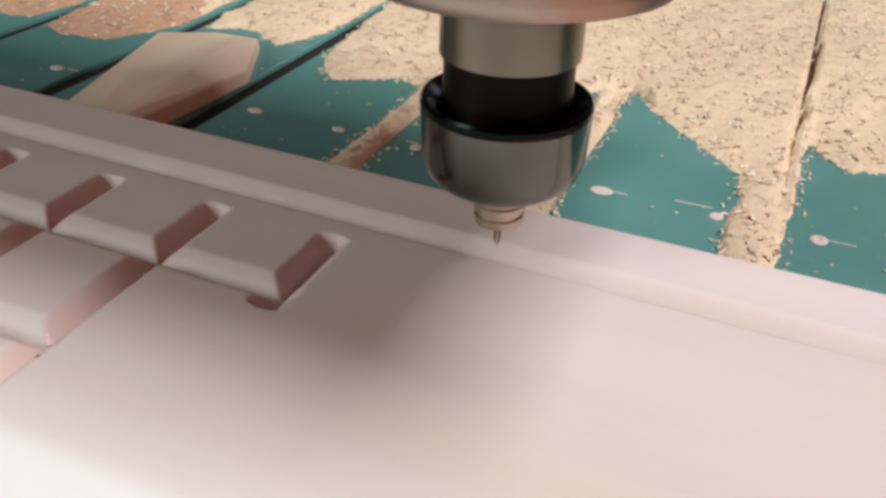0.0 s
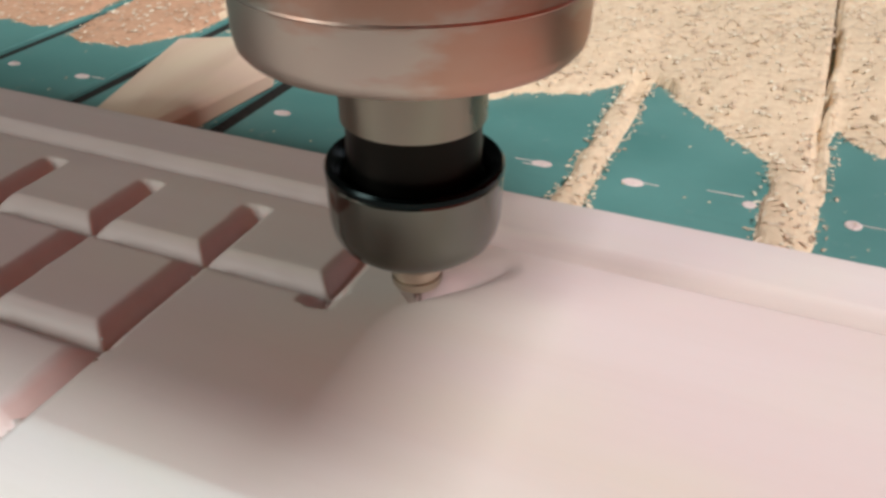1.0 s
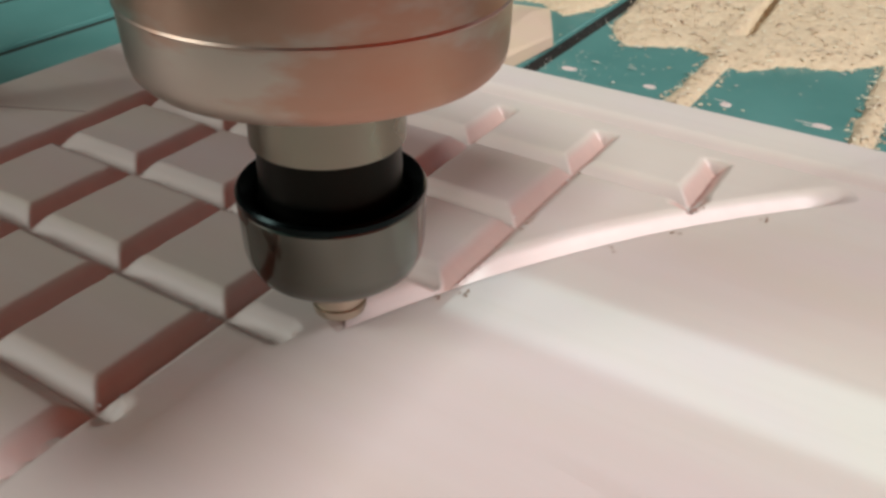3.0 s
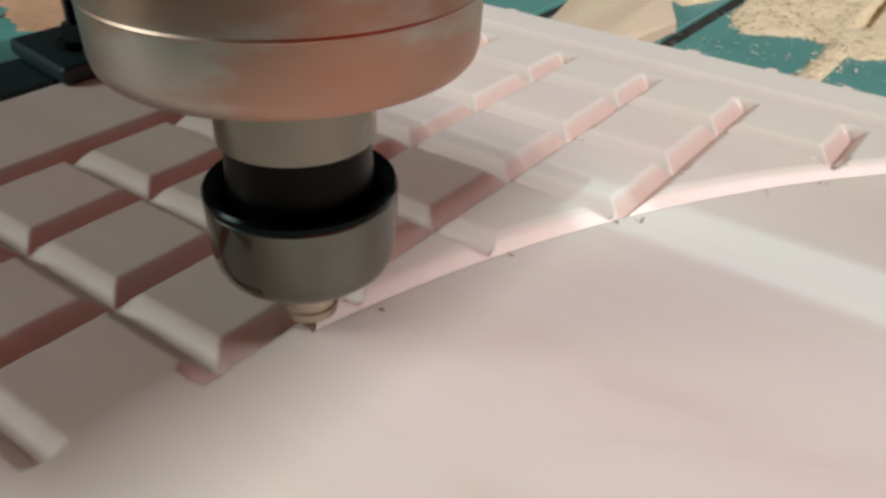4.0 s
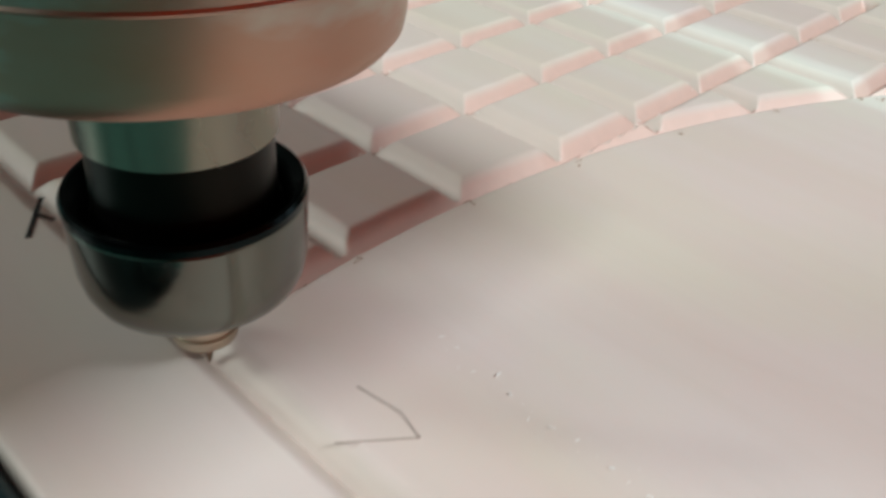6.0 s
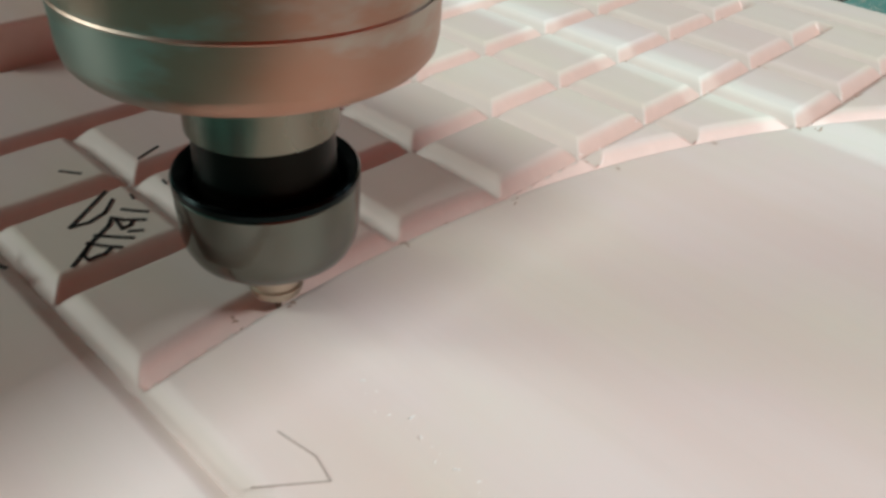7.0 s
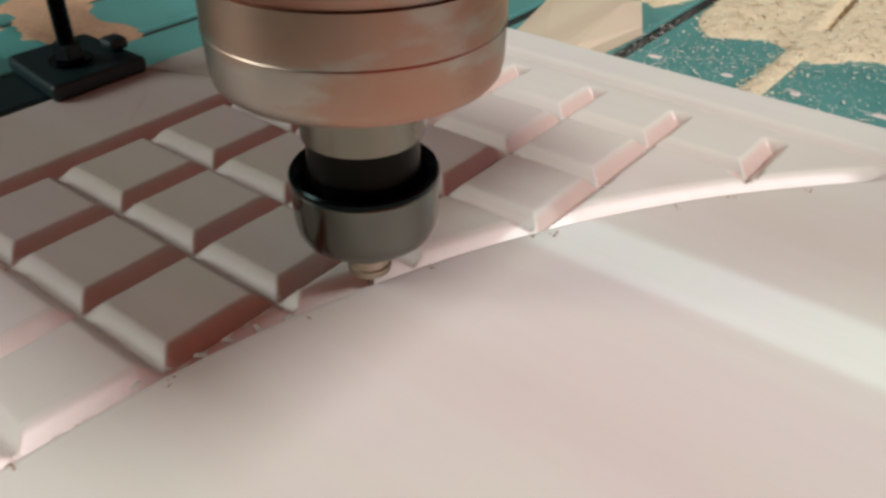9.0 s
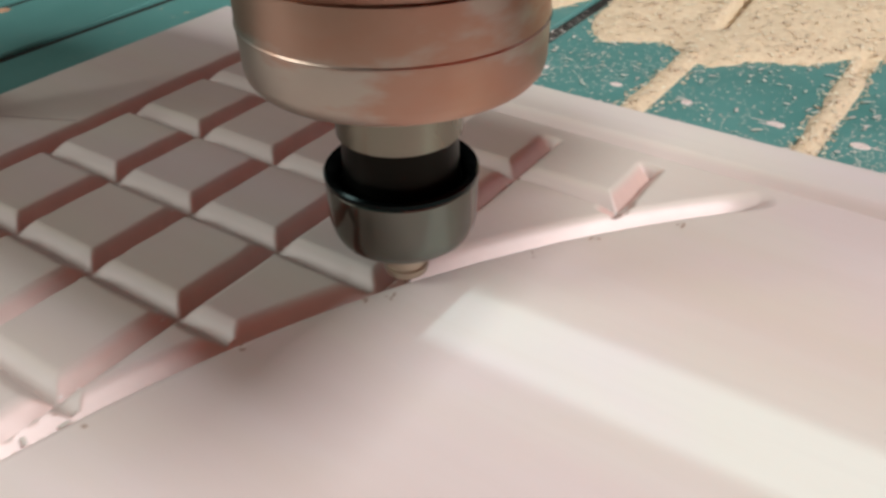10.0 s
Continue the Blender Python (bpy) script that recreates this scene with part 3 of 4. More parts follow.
def dust_puffs():
    """Thin scatters of fine dust that settle on the bed behind the panel while the cutter works."""
    rng = random.Random(23)
    made = []
    for k in range(80):
        co, quads = [], []
        for _ in range(34):
            x, y, a = rng.gauss(0, 0.011), rng.gauss(0, 0.011), rng.uniform(0, 6.28)
            l, w = 0.0001 + 0.0005 * rng.random() ** 2, rng.uniform(0.00008, 0.0002)
            c, s_ = math.cos(a), math.sin(a)
            b = len(co)
            for u, v, z in ((-1, -1, 0), (1, -1, 0), (1, 1, 0), (-1, 1, 0), (-0.7, -0.7, 0.00012), (0.7, -0.7, 0.00015), (0.7, 0.7, 0.00015), (-0.7, 0.7, 0.00012)):
                co.append((x + c * u * l - s_ * v * w, y + s_ * u * l + c * v * w, z))
            quads += [(b + 4, b + 5, b + 6, b + 7), (b, b + 1, b + 5, b + 4), (b + 1, b + 2, b + 6, b + 5), (b + 2, b + 3, b + 7, b + 6), (b + 3, b, b + 4, b + 7)]
        me = raw_mesh("wood_dust", np.array(co), np.array(quads))
        me.materials.append(CHIP)
        when = 2.2 + 5.6 * rng.random()
        tx, ty, _ = tool_place(when)
        ob = tagged(new("wood_dust", me), "thin scatter of fine pale wood dust", "wood dust", kind="stuff")
        end = Vector((rng.uniform(-0.15, 0.06), 0.163 + 0.055 * rng.random(), BED_TOP + 0.0001))
        if k % 5 == 0:
            # this one drops into the slot beside the offcut
            for v in me.vertices:
                v.co.x *= 0.24
            end = Vector((-0.1505, 0.150 + 0.006 * (k // 5), BED_TOP - 0.0012))
        made.append((ob, Vector((tx, ty, BED_TOP + 0.004)), end, when))
    return made


DUST_FLYING = dust_puffs()


def splinters():
    """Single long splinters in flight: where each one starts, hangs for a moment and lands."""
    made = []
    for when, mid, turn, length, end in ((1.4, (-0.0640, 0.0740, 0.0420), (0, -62, 112), 0.0150, (0.345, 0.10, BED_TOP + 0.0004)),
                                         (8.0, (-0.1310, -0.0610, 0.0285), (0, -8, 63), 0.0140, (0.350, -0.12, BED_TOP + 0.0004))):
        bm = box(-length / 2, length / 2, -0.0005, 0.0005, -0.0003, 0.0003)
        for v in bm.verts:
            v.co.z += 0.0010 * math.cos(v.co.x / length * 3)
            if v.co.x > 0:
                v.co.y *= 0.35
        bmesh.ops.subdivide_edges(bm, edges=bm.edges[:], cuts=1)
        made.append((tagged(part("wood_splinter", bm, CHIP), "long thin pale wood splinter thrown by the cutter", "wood splinter", "splinters thrown by the cutter"), when, Vector(mid), turn, Vector(end)))
    return made


SPLINTERS = splinters()


# ---- spindle ----
def spindle():
    s = tagged(new("spindle"), "bright metal router spindle with collet nut and bit", "router spindle")
    turned("housing", [(0.0246, 0.0668), (0.0252, 0.0668), (0.0268, 0.0690), (0.0268, 0.0690), (0.0274, 0.080), (0.0274, 0.170), (0.0, 0.170), (0.0, 0.0668), (0.0246, 0.0668)], ALUMINIUM, s, "plain turned metal housing")
    turned("end_cap", [(0.0105, 0.0484), (0.0234, 0.0484), (0.0234, 0.0484), (0.0245, 0.0488), (0.0252, 0.0497), (0.0255, 0.0512), (0.0257, 0.0578), (0.0257, 0.0578), (0.0259, 0.0581), (0.0257, 0.0584), (0.0257, 0.0584), (0.0257, 0.0668), (0.0105, 0.0668)], ALUMINIUM, s, "bright end cap with a thin seam")
    turned("shaft_nose", [(0.0080, 0.0360), (0.0110, 0.0360), (0.0114, 0.0364), (0.0114, 0.0364), (0.0114, 0.0489), (0.0080, 0.0489)], NECK_STEEL, s)
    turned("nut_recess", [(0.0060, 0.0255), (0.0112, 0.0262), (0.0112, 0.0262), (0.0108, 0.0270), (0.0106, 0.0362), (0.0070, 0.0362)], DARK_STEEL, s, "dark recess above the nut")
    turned("rim_ring", [(0.0112, 0.0266), (0.0126, 0.0282), (0.0135, 0.0290), (0.0140, 0.0290), (0.0140, 0.0290), (0.01435, 0.0285), (0.01435, 0.0276), (0.0112, 0.0255)], BLACK_STEEL, s, "black ring on the nut's upper rim")
    turned("collet_nut", [(0.0055, 0.0133), (0.0098, 0.0133), (0.0098, 0.0133), (0.0113, 0.0142), (0.0129, 0.0156), (0.0136, 0.0171), (0.0140, 0.0192), (0.0143, 0.0272), (0.0143, 0.0272), (0.0141, 0.0279), (0.0105, 0.0258)], NUT_STEEL, s, "smooth polished collet nut")
    turned("collet", [(0.0, 0.0050), (0.0034, 0.0050), (0.0042, 0.0053), (0.0044, 0.0060), (0.0044, 0.0068), (0.0044, 0.0068), (0.0040, 0.0070), (0.0040, 0.0075), (0.0040, 0.0075), (0.0045, 0.0078), (0.0045, 0.0092), (0.0045, 0.0092),
                      (0.0041, 0.0095), (0.0041, 0.0100), (0.0041, 0.0100), (0.0046, 0.0104), (0.0046, 0.0140), (0.0, 0.0140)], BRASSY, s, "brassy collet ring")
    # unseen block added to shade the panel west of the tool
    part("shade_block", joined(box(-0.030, -0.0276, -0.050, 0.074, 0.108, 0.205, 0.0005), box(0.0276, 0.102, -0.050, 0.074, 0.108, 0.205, 0.002),
                               box(-0.0275, 0.0275, -0.050, -0.0276, 0.108, 0.205), box(-0.0275, 0.0275, 0.0276, 0.074, 0.108, 0.205)), BOUNCE_RED, s, "unseen red block added round the housing to cast shade")
    bit = bmesh.new()
    # two-flute tapered cutter
    for k in range(2):
        rot = Matrix.Rotation(math.pi * k, 4, "Z")
        prof = [(0.0003, 0.0), (0.0006, 0.0010), (0.0007, 0.0022), (0.0008, 0.0034), (0.0009, 0.0050), (0.0009, 0.0088)]
        ins, out_, back = [], [], []
        for r, z in prof:
            tw = 260 * z
            for lst, (a, rr) in ((out_, (tw, r)), (ins, (tw + 1.1, r * 0.55)), (back, (tw - 0.9, r * 0.75))):
                lst.append(bit.verts.new(rot @ Vector((rr * math.cos(a), rr * math.sin(a), z))))
        for i in range(len(prof) - 1):
            for p, q in ((ins, out_), (out_, back), (back, ins)):
                bit.faces.new((p[i], q[i], q[i + 1], p[i + 1]))
        bit.faces.new((ins[0], back[0], out_[0]))
        bit.faces.new((ins[-1], out_[-1], back[-1]))
    bmesh.ops.recalc_face_normals(bit, faces=bit.faces)
    part("cutter", bit, CARBIDE, s, "fluted carbide cutter")
    return s


SPINDLE = spindle()


# ---- loose wood and clamps ----
def stop_block():
    """A short block with one end sawn off at a slant."""
    bm = box(-0.300, -0.2460, -0.102, -0.0575, BED_TOP, 0.0300)
    for v in bm.verts:
        if v.co.z > 0.02:
            v.co.x -= 0.001
            if v.co.y > -0.08:
                v.co.y -= 0.0085
    bmesh.ops.bevel(bm, geom=bm.edges[:], offset=0.0009, segments=2, profile=0.5, affect="EDGES")
    tagged(part("wood_block", bm, STOP_WOOD), "pale wooden stop block with a slanted end beside the panel", "wood offcut")


def far_block():
    bm = bmesh.new()
    foot = ((-0.186, 0.1385), (-0.205, 0.214), (-0.210, 0.225), (-0.188, 0.233), (-0.168, 0.2275), (-0.1530, 0.199), (-0.1550, 0.186), (-0.1580, 0.1385))
    crest = ((-0.1615, 0.1385, 0.0103), (-0.1582, 0.1385, 0.0090), (-0.1552, 0.1865, 0.0082), (-0.1532, 0.1985, 0.0078), (-0.168, 0.2265, 0.0075), (-0.1595, 0.158, 0.0102), (-0.1695, 0.2125, 0.0098), (-0.188, 0.230, 0.0055))
    for v in [(x, y, BED_TOP) for x, y in foot] + list(crest):
        bm.verts.new(v)
    hull = bmesh.ops.convex_hull(bm, input=bm.verts[:])
    bmesh.ops.delete(bm, geom=[v for v in hull["geom_interior"] if isinstance(v, bmesh.types.BMVert)], context="VERTS")
    bmesh.ops.dissolve_limit(bm, angle_limit=radians(4), verts=bm.verts[:], edges=bm.edges[:])
    bmesh.ops.bevel(bm, geom=bm.edges[:], offset=0.0004, segments=2, profile=0.5, affect="EDGES")
    tagged(part("wood_block", bm, BLOCK_WOOD), "pale wooden offcut with a sloping side against the panel", "wood offcut")


far_block()
stop_block()


def clamp():
    c = tagged(new("hold_down_clamp"), "black iron hold-down clamp with threaded bolt beside the panel", "clamp")
    plate = box(-0.2720, -0.2385, 0.0030, 0.0341, 0.0196, 0.0246, 0.0014, 3)
    for v in plate.verts:
        if v.co.y < 0.008 and v.co.x < -0.264:
            v.co.y += 0.004
    part("plate", plate, CLAMP_BLACK, c)
    part("lug", box(-0.2550, -0.2480, 0.0286, 0.0351, 0.0246, 0.0284, 0.0014, 2), CLAMP_BLACK, c)
    # bar added under the plate, black for the shade below its overhang
    part("heel", box(-0.2700, -0.2455, -0.0120, 0.0306, BED_TOP, 0.0194, 0.0015, 2), CLAMP_BLACK, c, "added black bar for the shade under the plate")
    bolt = turned("bolt", [(0.0, 0.0), (0.0024, 0.0)] + [(0.0024 + (0.00025 if k % 2 else 0), 0.0006 * k) for k in range(1, 140)] + [(0.0, 0.0845)], BLACK_STEEL, c, "dark threaded bolt")
    bolt.location = (-0.2520, 0.0171, 0.0243)
    nut = bmesh.new()
    bmesh.ops.create_cone(nut, cap_ends=True, segments=6, radius1=0.0046, radius2=0.0046, depth=0.0046)
    bmesh.ops.bevel(nut, geom=nut.edges[:], offset=0.0004, segments=2, affect="EDGES")
    ob = part("hex_nut", nut, CLAMP_BLACK, c)
    ob.location = (-0.2520, 0.0171, 0.0284)
    washer = turned("washer", [(0.0026, 0), (0.0062, 0), (0.0062, 0), (0.0062, 0.0009), (0.0062, 0.0009), (0.0026, 0.0009)], BLACK_STEEL, c, "dark steel washer")
    washer.location = (-0.2520, 0.0171, 0.0251)


clamp()


def edge_clamp():
    """A dark iron bar against the panel's near edge, tightened by a round knob."""
    c = tagged(new("edge_clamp"), "dark iron clamp bar with a round knob against the panel's edge", "clamp")
    bar = box(-0.205, -0.085, -0.186, BY0 - 0.0008, BED_TOP, 0.0180, 0.0022, 3)
    for v in bar.verts:
        if v.co.y < -0.175:
            v.co.z -= 0.25 * (v.co.z - BED_TOP)
    part("bar", bar, CLAMP_BLACK, c)
    stem = turned("stem", [(0.0, 0.0), (0.0032, 0.0), (0.0032, 0.0), (0.0032, 0.0026), (0.0, 0.0026)], BLACK_STEEL, c, "dark steel stem")
    stem.location = (-0.0960, -0.1665, 0.0178)
    cap = turned("knob", [(0.0, 0.0), (0.0080, 0.0), (0.0096, 0.0009), (0.0100, 0.0028), (0.0094, 0.0048), (0.0068, 0.0060), (0.0, 0.0064)], KNOB_TEAL, c, "dark teal round knob")
    cap.location = (-0.0960, -0.1665, 0.0198)


edge_clamp()


# ---- marks on the panel ----
def marks(name, lines, width, mat, label, category):
    whole = tagged(new(name), label, category)
    for x0, y0, x1, y1 in lines:
        bm = bmesh.new()
        d = Vector((x1 - x0, y1 - y0, 0))
        m = Matrix.Rotation(math.atan2(d.y, d.x), 4, "Z") @ Matrix.Diagonal((d.length + width, width, 0.00016, 1))
        bmesh.ops.create_cube(bm, size=1, matrix=m)
        stroke = part("stroke", bm, mat, whole)
        stroke.location = ((x0 + x1) / 2, (y0 + y1) / 2, BOARD_TOP + 0.00010)


marks("ink_writing", [(-0.1745, -0.1065, -0.1670, -0.1171), (-0.1709, -0.1068, -0.1676, -0.1100), (-0.1676, -0.1100, -0.1663, -0.1138), (-0.1663, -0.1138, -0.1670, -0.1171), (-0.1553, -0.1221, -0.1598, -0.1167), (-0.1598, -0.1167, -0.1630, -0.1116), (-0.1630, -0.1116, -0.1644, -0.1105), (-0.1665, -0.1070, -0.1649, -0.1058), (-0.1649, -0.1058, -0.1628, -0.1039), (-0.1652, -0.1099, -0.1629, -0.1085), (-0.1629, -0.1085, -0.1605, -0.1056), (-0.1637, -0.1097, -0.1605, -0.1102), (-0.1605, -0.1102, -0.1606, -0.1085), (-0.1606, -0.1085, -0.1616, -0.1075), (-0.1588, -0.1096, -0.1576, -0.1078), (-0.1615, -0.1149, -0.1592, -0.1129), (-0.1592, -0.1129, -0.1565, -0.1103), (-0.1601, -0.1171, -0.1574, -0.1153), (-0.1574, -0.1153, -0.1551, -0.1133), (-0.1598, -0.1167, -0.1570, -0.1195), (-0.1570, -0.1195, -0.1551, -0.1193), (-0.1551, -0.1193, -0.1553, -0.1177), (-0.1553, -0.1177, -0.1551, -0.1164), (-0.1551, -0.1164, -0.1559, -0.1150)], 0.0007, INK, "dark marker scribble written on a carved square", "writing")
marks("ink_writing", [(-0.1826, -0.0947, -0.1847, -0.0892), (-0.1752, -0.0905, -0.1732, -0.0896), (-0.1732, -0.0896, -0.1736, -0.0882), (-0.1736, -0.0882, -0.1754, -0.0874), (-0.1713, -0.0956, -0.1698, -0.0958), (-0.1702, -0.1032, -0.1688, -0.1034)], 0.0005, INK, "few dark marker ticks on a carved square", "writing")
marks("ink_writing", [(-0.1878, -0.1093, -0.1844, -0.1068)], 0.0006, INK, "short dark marker dash on a carved square", "writing")
marks("ink_writing", [(-0.1695, -0.1296, -0.1601, -0.1358), (-0.1653, -0.1321, -0.1638, -0.1314), (-0.1638, -0.1314, -0.1623, -0.1309)], 0.0008, INK, "dark marker tick on the panel border", "writing")
marks("pencil_line", [(-0.0945, -0.1271, -0.0883, -0.1189), (-0.0883, -0.1189, -0.0929, -0.1177), (-0.0929, -0.1177, -0.1001, -0.1188)], 0.00018, PENCIL, "faint pencil line on the flat panel", "pencil mark")
marks("pencil_line", [(-0.2420, 0.0345, -0.2320, 0.0385), (-0.2320, 0.0385, -0.2200, 0.0440), (-0.2200, 0.0440, -0.2100, 0.0490)], 0.0004, PENCIL, "faint grey line across the panel border", "pencil mark")
marks("pencil_line", [(-0.0950, -0.1488, -0.0940, -0.1480), (-0.0940, -0.1485, -0.0910, -0.1430)], 0.00018, PENCIL, "faint pencil line on the panel border", "pencil mark")


# ---- sawdust ----
def sawdust():
    xs, ys = spread(-0.46, 0.40, 0.0012), spread(-0.05, 0.80, 0.0020)
    X, Y = np.meshgrid(xs, ys, indexing="ij")
    wob = cloud(X, Y, 28, 4) - 0.5
    shore = [(-0.45, 0.22), (-0.26, 0.217), (-0.24, 0.209), (-0.222, 0.211), (-0.205, 0.240), (-0.165, 0.235), (-0.150, 0.260), (-0.143, 0.228), (-0.133, 0.217), (-0.112, 0.227), (-0.100, 0.220),
             (-0.090, 0.215), (-0.060, 0.235), (-0.045, 0.248), (-0.026, 0.232), (-0.005, 0.210), (0.0065, 0.200), (0.013, 0.236), (0.024, 0.221), (0.06, 0.232), (0.10, 0.220), (0.40, 0.23)]
    edge = np.interp(X, [r[0] for r in shore], [r[1] for r in shore]) + 0.022 * wob + 0.006 * (cloud(X, Y, 140, 3) - 0.5)
    rise = np.clip((Y - edge) / 0.05, -1, 1.6)
    h = 0.0052 * np.sqrt(np.clip(rise, 0, None)) - 0.004 * (rise < 0) + 0.006 * wob * (rise > 0)
    for x, y0, wide in ((0.0040, 0.12, 0.0058), (-0.0464, 0.12, 0.0036), (-0.0988, 0.145, 0.0033)):
        d = np.abs(X - x) / (wide * (0.75 + 0.9 * (cloud(X, Y, 60, 3))))
        strip = np.where((d < 1) & (Y > y0), 0.0020 * np.sqrt(np.clip(1 - d * d, 0, 1)) - 0.0003, -0.004)
        h = np.maximum(h, strip)
    # slots stay open or half filled further back
    sunk = X > 9
    for x in SLOTS:
        d = np.abs(X - x)
        open_ = (d < 0.0030) & (Y < 0)
        if abs(x - 0.0065) < 0.001:
            sunk |= (np.abs(X - 0.0090 - 0.0012 * wob) < 0.0010) & (Y > 0.19) & (Y < 0.55)
            h = np.where(open_, -0.006, h)
            continue
        sunk |= (x > -0.12) & (d < 0.0024 + 0.0012 * wob) & (cloud(X * 0 + x * 50, Y, 14, 2) + 0.9 * (Y - 0.27) > 0.50) & (Y > 0.225)
        if x < -0.12:
            open_ |= (d < 0.0028 + 0.006 * cloud(X, Y, 60, 3)) & (Y < 0.36)
        h = np.where(open_, -0.006, h)
    # thin drift beside the clamp
    drift = 0.003 * (cloud(X, Y, 30, 3) - 0.42) * 6 * np.clip(1 - np.hypot((X + 0.347) / 0.045, (Y - 0.075) / 0.06), 0, 1)
    h = np.maximum(h, np.where(drift > 0.0003, drift, -0.004))
    h = h + 0.0009 * (cloud(X, Y, 260, 3) - 0.5)
    h = np.where(sunk, -0.0010, h)
    keep = (h > 0.0001) | sunk
    inside = (X < BX1 + 0.001) & (X > BX0 - 0.001) & (Y < BY1 + 0.001)
    keep &= ~inside
    me = grid_mesh("sawdust", xs, ys, BED_TOP + np.where(sunk, h, np.maximum(h, -0.0006)), keep)
    me.materials.append(SAWDUST)
    # dust at the far corner and round the clamp is redder and darker
    me.materials.append(BROWN_DUST)
    mid = np.empty(3 * len(me.polygons), np.float32)
    me.polygons.foreach_get("center", mid)
    mx, my = mid[0::3], mid[1::3]
    red = mx + 0.03 * (cloud(mx, my, 60, 3) - 0.5) + 0.35 * np.clip(my - 0.26, 0, 0.2) < -0.212
    me.polygons.foreach_set("material_index", red.astype(np.int32))
    me.shade_smooth()
    tagged(new("sawdust", me), "heap of yellowish sawdust and shavings on the teal bed", "sawdust", kind="stuff")
    # flakes lying on the heap and strewn on the bed
    ii, jj = np.where(keep & (Y < 0.45) & (X > -0.3) & (X < 0.16))
    pick = RNG.choice(len(ii), 11000)
    places = [(xs[ii[q]] + RNG.uniform(-.001, .001), ys[jj[q]] + RNG.uniform(-.001, .001), BED_TOP + h[ii[q], jj[q]] + 0.0003) for q in pick]
    heaped = len(places)
    # frayed edges of the heap and of the filled slots
    ring = np.zeros_like(keep)
    for di, dj in ((2, 0), (-2, 0), (0, 1), (0, -1), (1, 1), (-1, 1), (1, -1), (-1, -1)):
        ring |= np.roll(keep, (di, dj), (0, 1))
    ii, jj = np.where(ring & ~keep & ~inside & (Y < 0.33) & (Y > 0.138) & (X > -0.3) & (X < 0.14))
    for q in RNG.choice(len(ii), 1300):
        places.append((xs[ii[q]] + RNG.uniform(-.0009, .0009), ys[jj[q]] + RNG.uniform(-.0012, .0012), BED_TOP + 0.00015))
    for _ in range(170):
        fx, fy = RNG.uniform(-0.30, 0.14), 0.136 + abs(RNG.normal(0, 0.05))
        places.append((fx, fy, BED_TOP + 0.0004))
    co, quads = [], []
    for n, (x, y, z) in enumerate(places):
        size = 1.0 if n < heaped else 0.7
        l, w, t = size * (0.0004 + 0.0011 * RNG.random() ** 1.6), size * RNG.uniform(0.0002, 0.0005), size * RNG.uniform(0.00005, 0.00016)
        a, tilt, curl = RNG.uniform(0, 6.283), RNG.normal(0, 0.2), RNG.uniform(0, 0.35) * l
        c, s_ = math.cos(a), math.sin(a)
        b = len(co)
        for u, lift in ((-1, 0.0), (0, curl), (1, 0.2 * curl)):
            for v in (-1, 1):
                px, py = u * l, v * w
                co.append((x + c * px - s_ * py, y + s_ * px + c * py, z + lift + abs(tilt) * l * (u + 1) * 0.4 + t * v))
        quads += [(b, b + 2, b + 3, b + 1), (b + 2, b + 4, b + 5, b + 3)]
    fm = raw_mesh("shavings", np.array(co), np.array(quads))
    fm.materials.append(FLAKES)
    tagged(new("shavings", fm), "loose curled wood shavings strewn on sawdust and bed", "shavings", kind="stuff")


sawdust()


def board_flecks():
    """Torn fibres and crumbs along the grooves and a row of pale flecks on the flat field."""
    co, quads = [], []
    spots = [(-0.100 + 0.0020 * k + RNG.normal(0, 0.0012), -0.1050 + RNG.normal(0, 0.0011), 0.0001 + 0.0005 * RNG.random() ** 2) for k in range(26)]
    for x in col_x:
        for y in row_y:
            if math.hypot(ARC_C[0] - x, y - ARC_C[1]) > ARC_R + 0.004:
                for _ in range(2):
                    spots.append((x + RNG.normal(0, 0.002), y + RNG.normal(0, 0.002), 0.0004))
    for x, y, size in spots:
        z = BOARD_TOP - float(np.maximum(straight_drop(np.array(x), np.array(y)), arc_drop(np.array(x), np.array(y)))) + 0.0003
        a = RNG.uniform(0, 6.283)
        l, w = size * RNG.uniform(0.7, 1.5), size * 0.35
        c, s_ = math.cos(a), math.sin(a)
        b = len(co)
        for u, lift in ((-1, 0), (0, 0.2 * l), (1, 0)):
            for v in (-1, 1):
                co.append((x + c * u * l - s_ * v * w, y + s_ * u * l + c * v * w, z + lift))
        quads += [(b, b + 2, b + 3, b + 1), (b + 2, b + 4, b + 5, b + 3)]
    me = raw_mesh("wood_crumbs", np.array(co), np.array(quads))
    me.materials.append(GLINT)
    tagged(new("wood_crumbs", me), "tiny wood crumbs left on the carved panel", "wood crumbs", kind="stuff")


board_flecks()


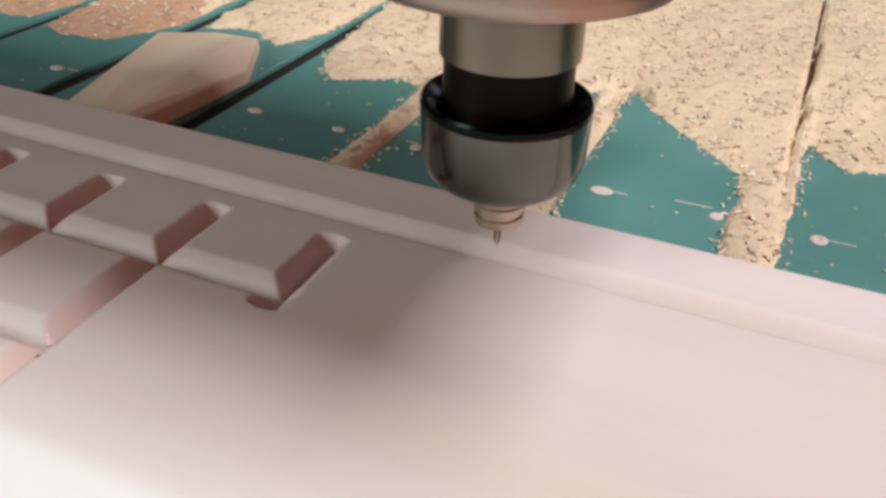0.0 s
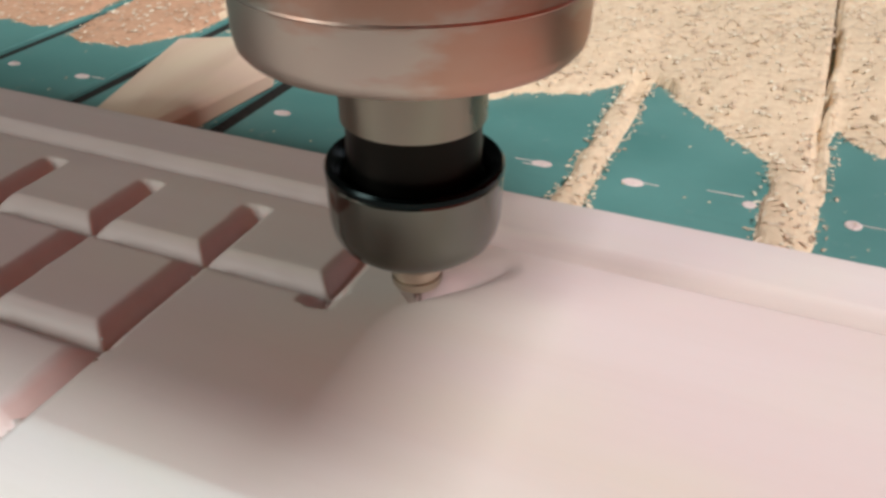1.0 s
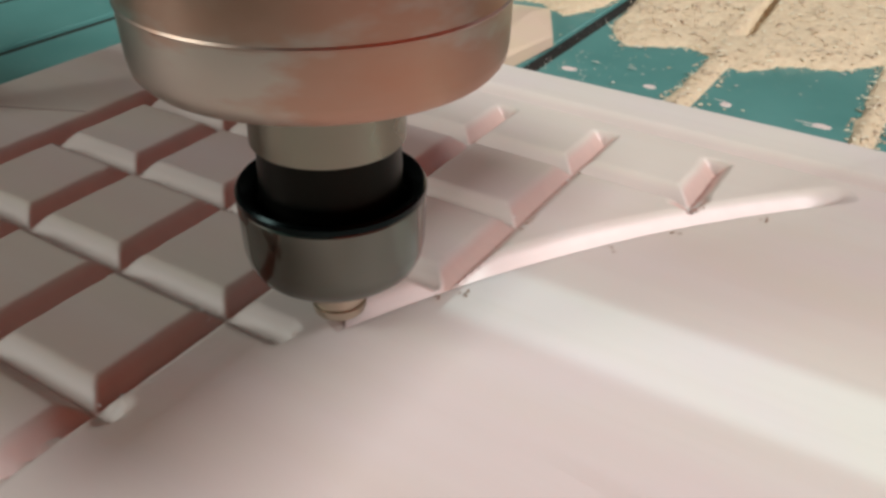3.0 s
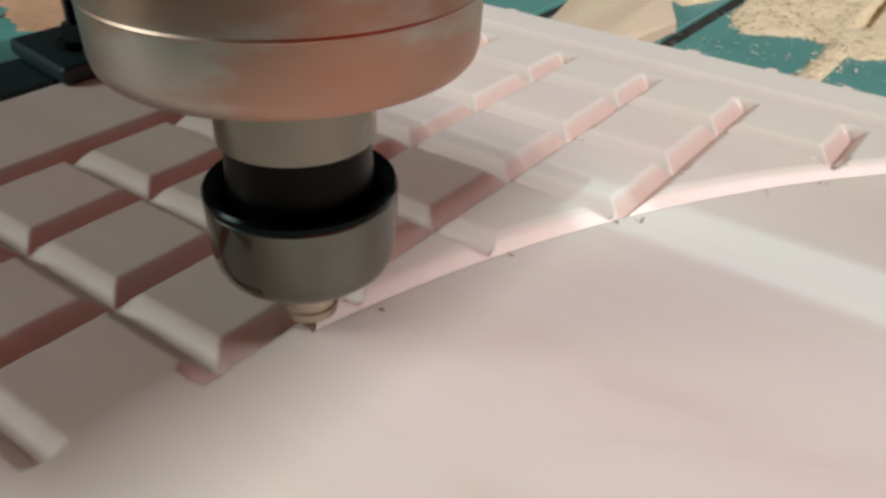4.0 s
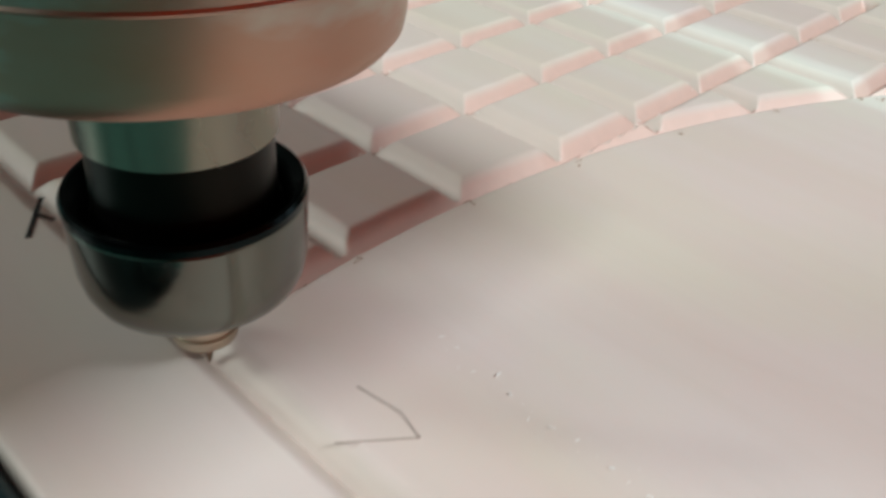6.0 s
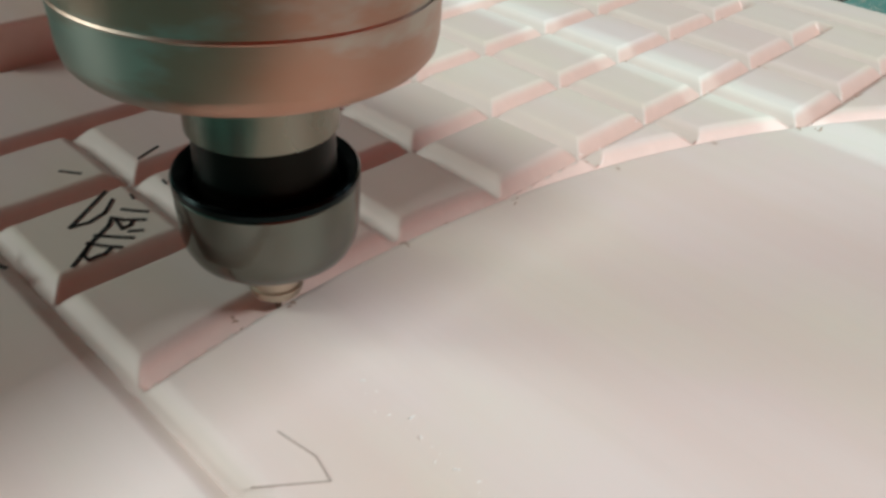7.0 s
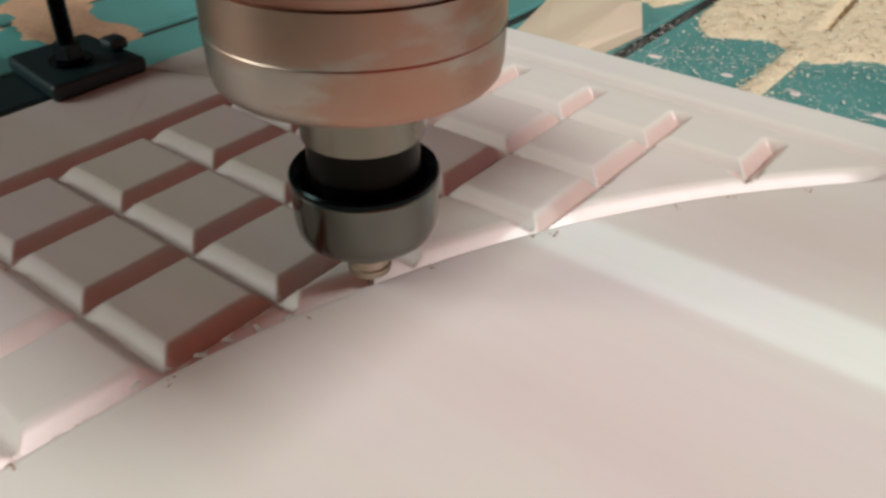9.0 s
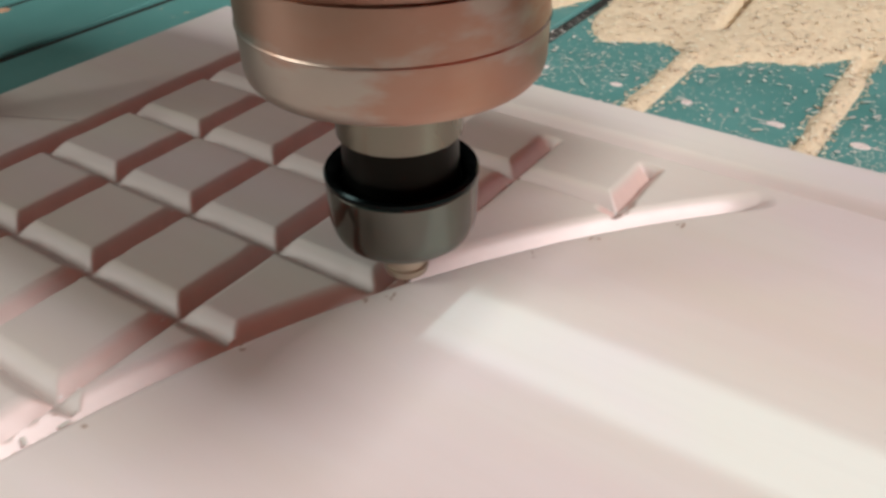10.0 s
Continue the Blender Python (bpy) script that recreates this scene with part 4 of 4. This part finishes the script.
def fibre_clump(spots):
    co, quads = [], []
    for x, y in spots:
        for _ in range(RNG.integers(1, 4)):
            px, py = x + RNG.normal(0, 0.0008), y + RNG.normal(0, 0.0008)
            z = BOARD_TOP - float(np.maximum(straight_drop(np.array(px), np.array(py)), arc_drop(np.array(px), np.array(py)))) + 0.0001
            l, w, a = RNG.uniform(0.0002, 0.0006), RNG.uniform(0.0001, 0.0002), RNG.uniform(0, 6.283)
            c, s_ = math.cos(a), math.sin(a)
            b = len(co)
            for u, lift in ((-1, 0), (0, 0.5 * l), (1, 0.1 * l)):
                for v in (-1, 1):
                    co.append((px + c * u * l - s_ * v * w, py + s_ * u * l + c * v * w, z + lift))
            quads += [(b, b + 2, b + 3, b + 1), (b + 2, b + 4, b + 5, b + 3)]
    me = raw_mesh("wood_fibres", np.array(co), np.array(quads))
    me.materials.append(CRUMB)
    return tagged(new("wood_fibres", me), "brown torn wood fibres caught along the grooves", "wood fibres", kind="stuff")


def torn_fibres():
    """Brown fibre bits in the corners of the grid, and along the arc, where the passing cutter tears them up."""
    corners, lip = [], []
    for x in col_x:
        d = ARC_C[0] - x
        if abs(d) < ARC_R:
            lip.append((x + 0.002, ARC_C[1] + math.sqrt((ARC_R - 0.003) ** 2 - min(d * d, (ARC_R - 0.004) ** 2))))
            lip.append((x - 0.002, ARC_C[1] - math.sqrt((ARC_R - 0.003) ** 2 - min(d * d, (ARC_R - 0.004) ** 2))))
    for y in row_y:
        e = math.sqrt(max((ARC_R - 0.0045) ** 2 - (y - ARC_C[1]) ** 2, 0))
        lip.append((ARC_C[0] - e, y - 0.002))
        for x in col_x:
            if math.hypot(ARC_C[0] - x, y - ARC_C[1]) > ARC_R + 0.006:
                corners.append((x + 0.0035, y - 0.0035))
    fibre_clump([p for p in corners if -0.13 < p[1] < 0.112])
    down = [r for r in CUT if r[0] < 6.06]
    return [(fibre_clump([p]), float(np.interp(-p[1], [-r[1] for r in down], [r[0] for r in down]))) for p in lip if -0.13 < p[1] < 0.104]


TORN = torn_fibres()


# ---- movement ----
def motions():
    times = sorted({0.0, 0.06, 0.12, 0.18, 0.24, 0.3, 6.0, 6.15, 6.3, 10.0} | {round(0.2 * k, 2) for k in range(51)})
    walk(SPINDLE, [(t, pose(*tool_place(t))) for t in times])
    rng = random.Random(5)
    for ob, mid, when in CHIPS:
        rest = Matrix.Identity(4)
        end = Vector((rng.uniform(0.336, 0.362), rng.uniform(-0.20, 0.45), BED_TOP + 0.0022))
        spin = Vector((rng.uniform(-1, 1), rng.uniform(-1, 1), rng.uniform(-1, 1))).normalized()
        rows = [(0.0, rest)]
        t0 = round(max(0.1, when) * 30) / 30
        rows.append((t0, rest))
        for k in range(1, 7):
            f = k / 6
            p = mid.lerp(end, f) + Vector((0, 0, 0.05 * 4 * f * (1 - f)))
            turn = Matrix.Rotation(radians(60 * k), 4, spin)
            rows.append((t0 + k / 30, Matrix.Translation(p) @ turn @ Matrix.Translation(-mid)))
        rows.append((10.0, rows[-1][1]))
        walk(ob, rows)
    for ob, mid, end, when in FLAKES_FLYING:
        spin = Vector((0.3, 0.5, rng.uniform(-1, 1))).normalized()
        t0 = round(when * 30) / 30
        rest = Matrix.Translation(mid)
        rows = [(0.0, rest), (t0, rest)]
        for k in range(1, 7):
            f = k / 6
            p = mid.lerp(end, f) + Vector((0, 0, 0.06 * 4 * f * (1 - f)))
            rows.append((t0 + k / 30, Matrix.Translation(p) @ Matrix.Rotation(radians(60 * k), 4, spin)))
        flat = Matrix.Translation(end) @ Matrix.Rotation(rng.uniform(0, 6.28), 4, "Z")
        rows[-1] = (rows[-1][0], flat)
        rows.append((10.0, flat))
        walk(ob, rows)
    for ob, mid, end, when in DUST_FLYING:
        t0 = round(when * 30) / 30
        inside = Matrix.Translation((mid.x, mid.y, BED_TOP + 0.006))
        over = Matrix.Translation(((mid.x + end.x) / 2, (mid.y + end.y) / 2, 0.075))
        walk(ob, [(0.0, inside), (t0, inside), (t0 + 0.1, over), (t0 + 0.23, Matrix.Translation(end)), (10.0, Matrix.Translation(end))])
    for ob, when in TORN:
        walk(ob, [(0.0, pose(0, 0, -0.006)), (when, pose(0, 0, -0.006)), (when + 0.1, pose(0, 0, 0)), (10.0, pose(0, 0, 0))])
    for ob, when, mid, turn, end in SPLINTERS:
        tx, ty, _ = tool_place(when - 0.1)
        start, fall = pose(tx, ty, BOARD_TOP - 0.008, 0, 0, turn[2]), pose(*end, 0, 0, turn[2])
        rise, sink = pose(*mid, *turn), pose(*(mid.lerp(end, 0.5) + Vector((0, 0, 0.10))), 20, -40, turn[2])
        walk(ob, [(0.0, start), (when - 0.1, start), (when, rise), (when + 0.1, sink), (when + 0.27, fall), (10.0, fall)])


motions()
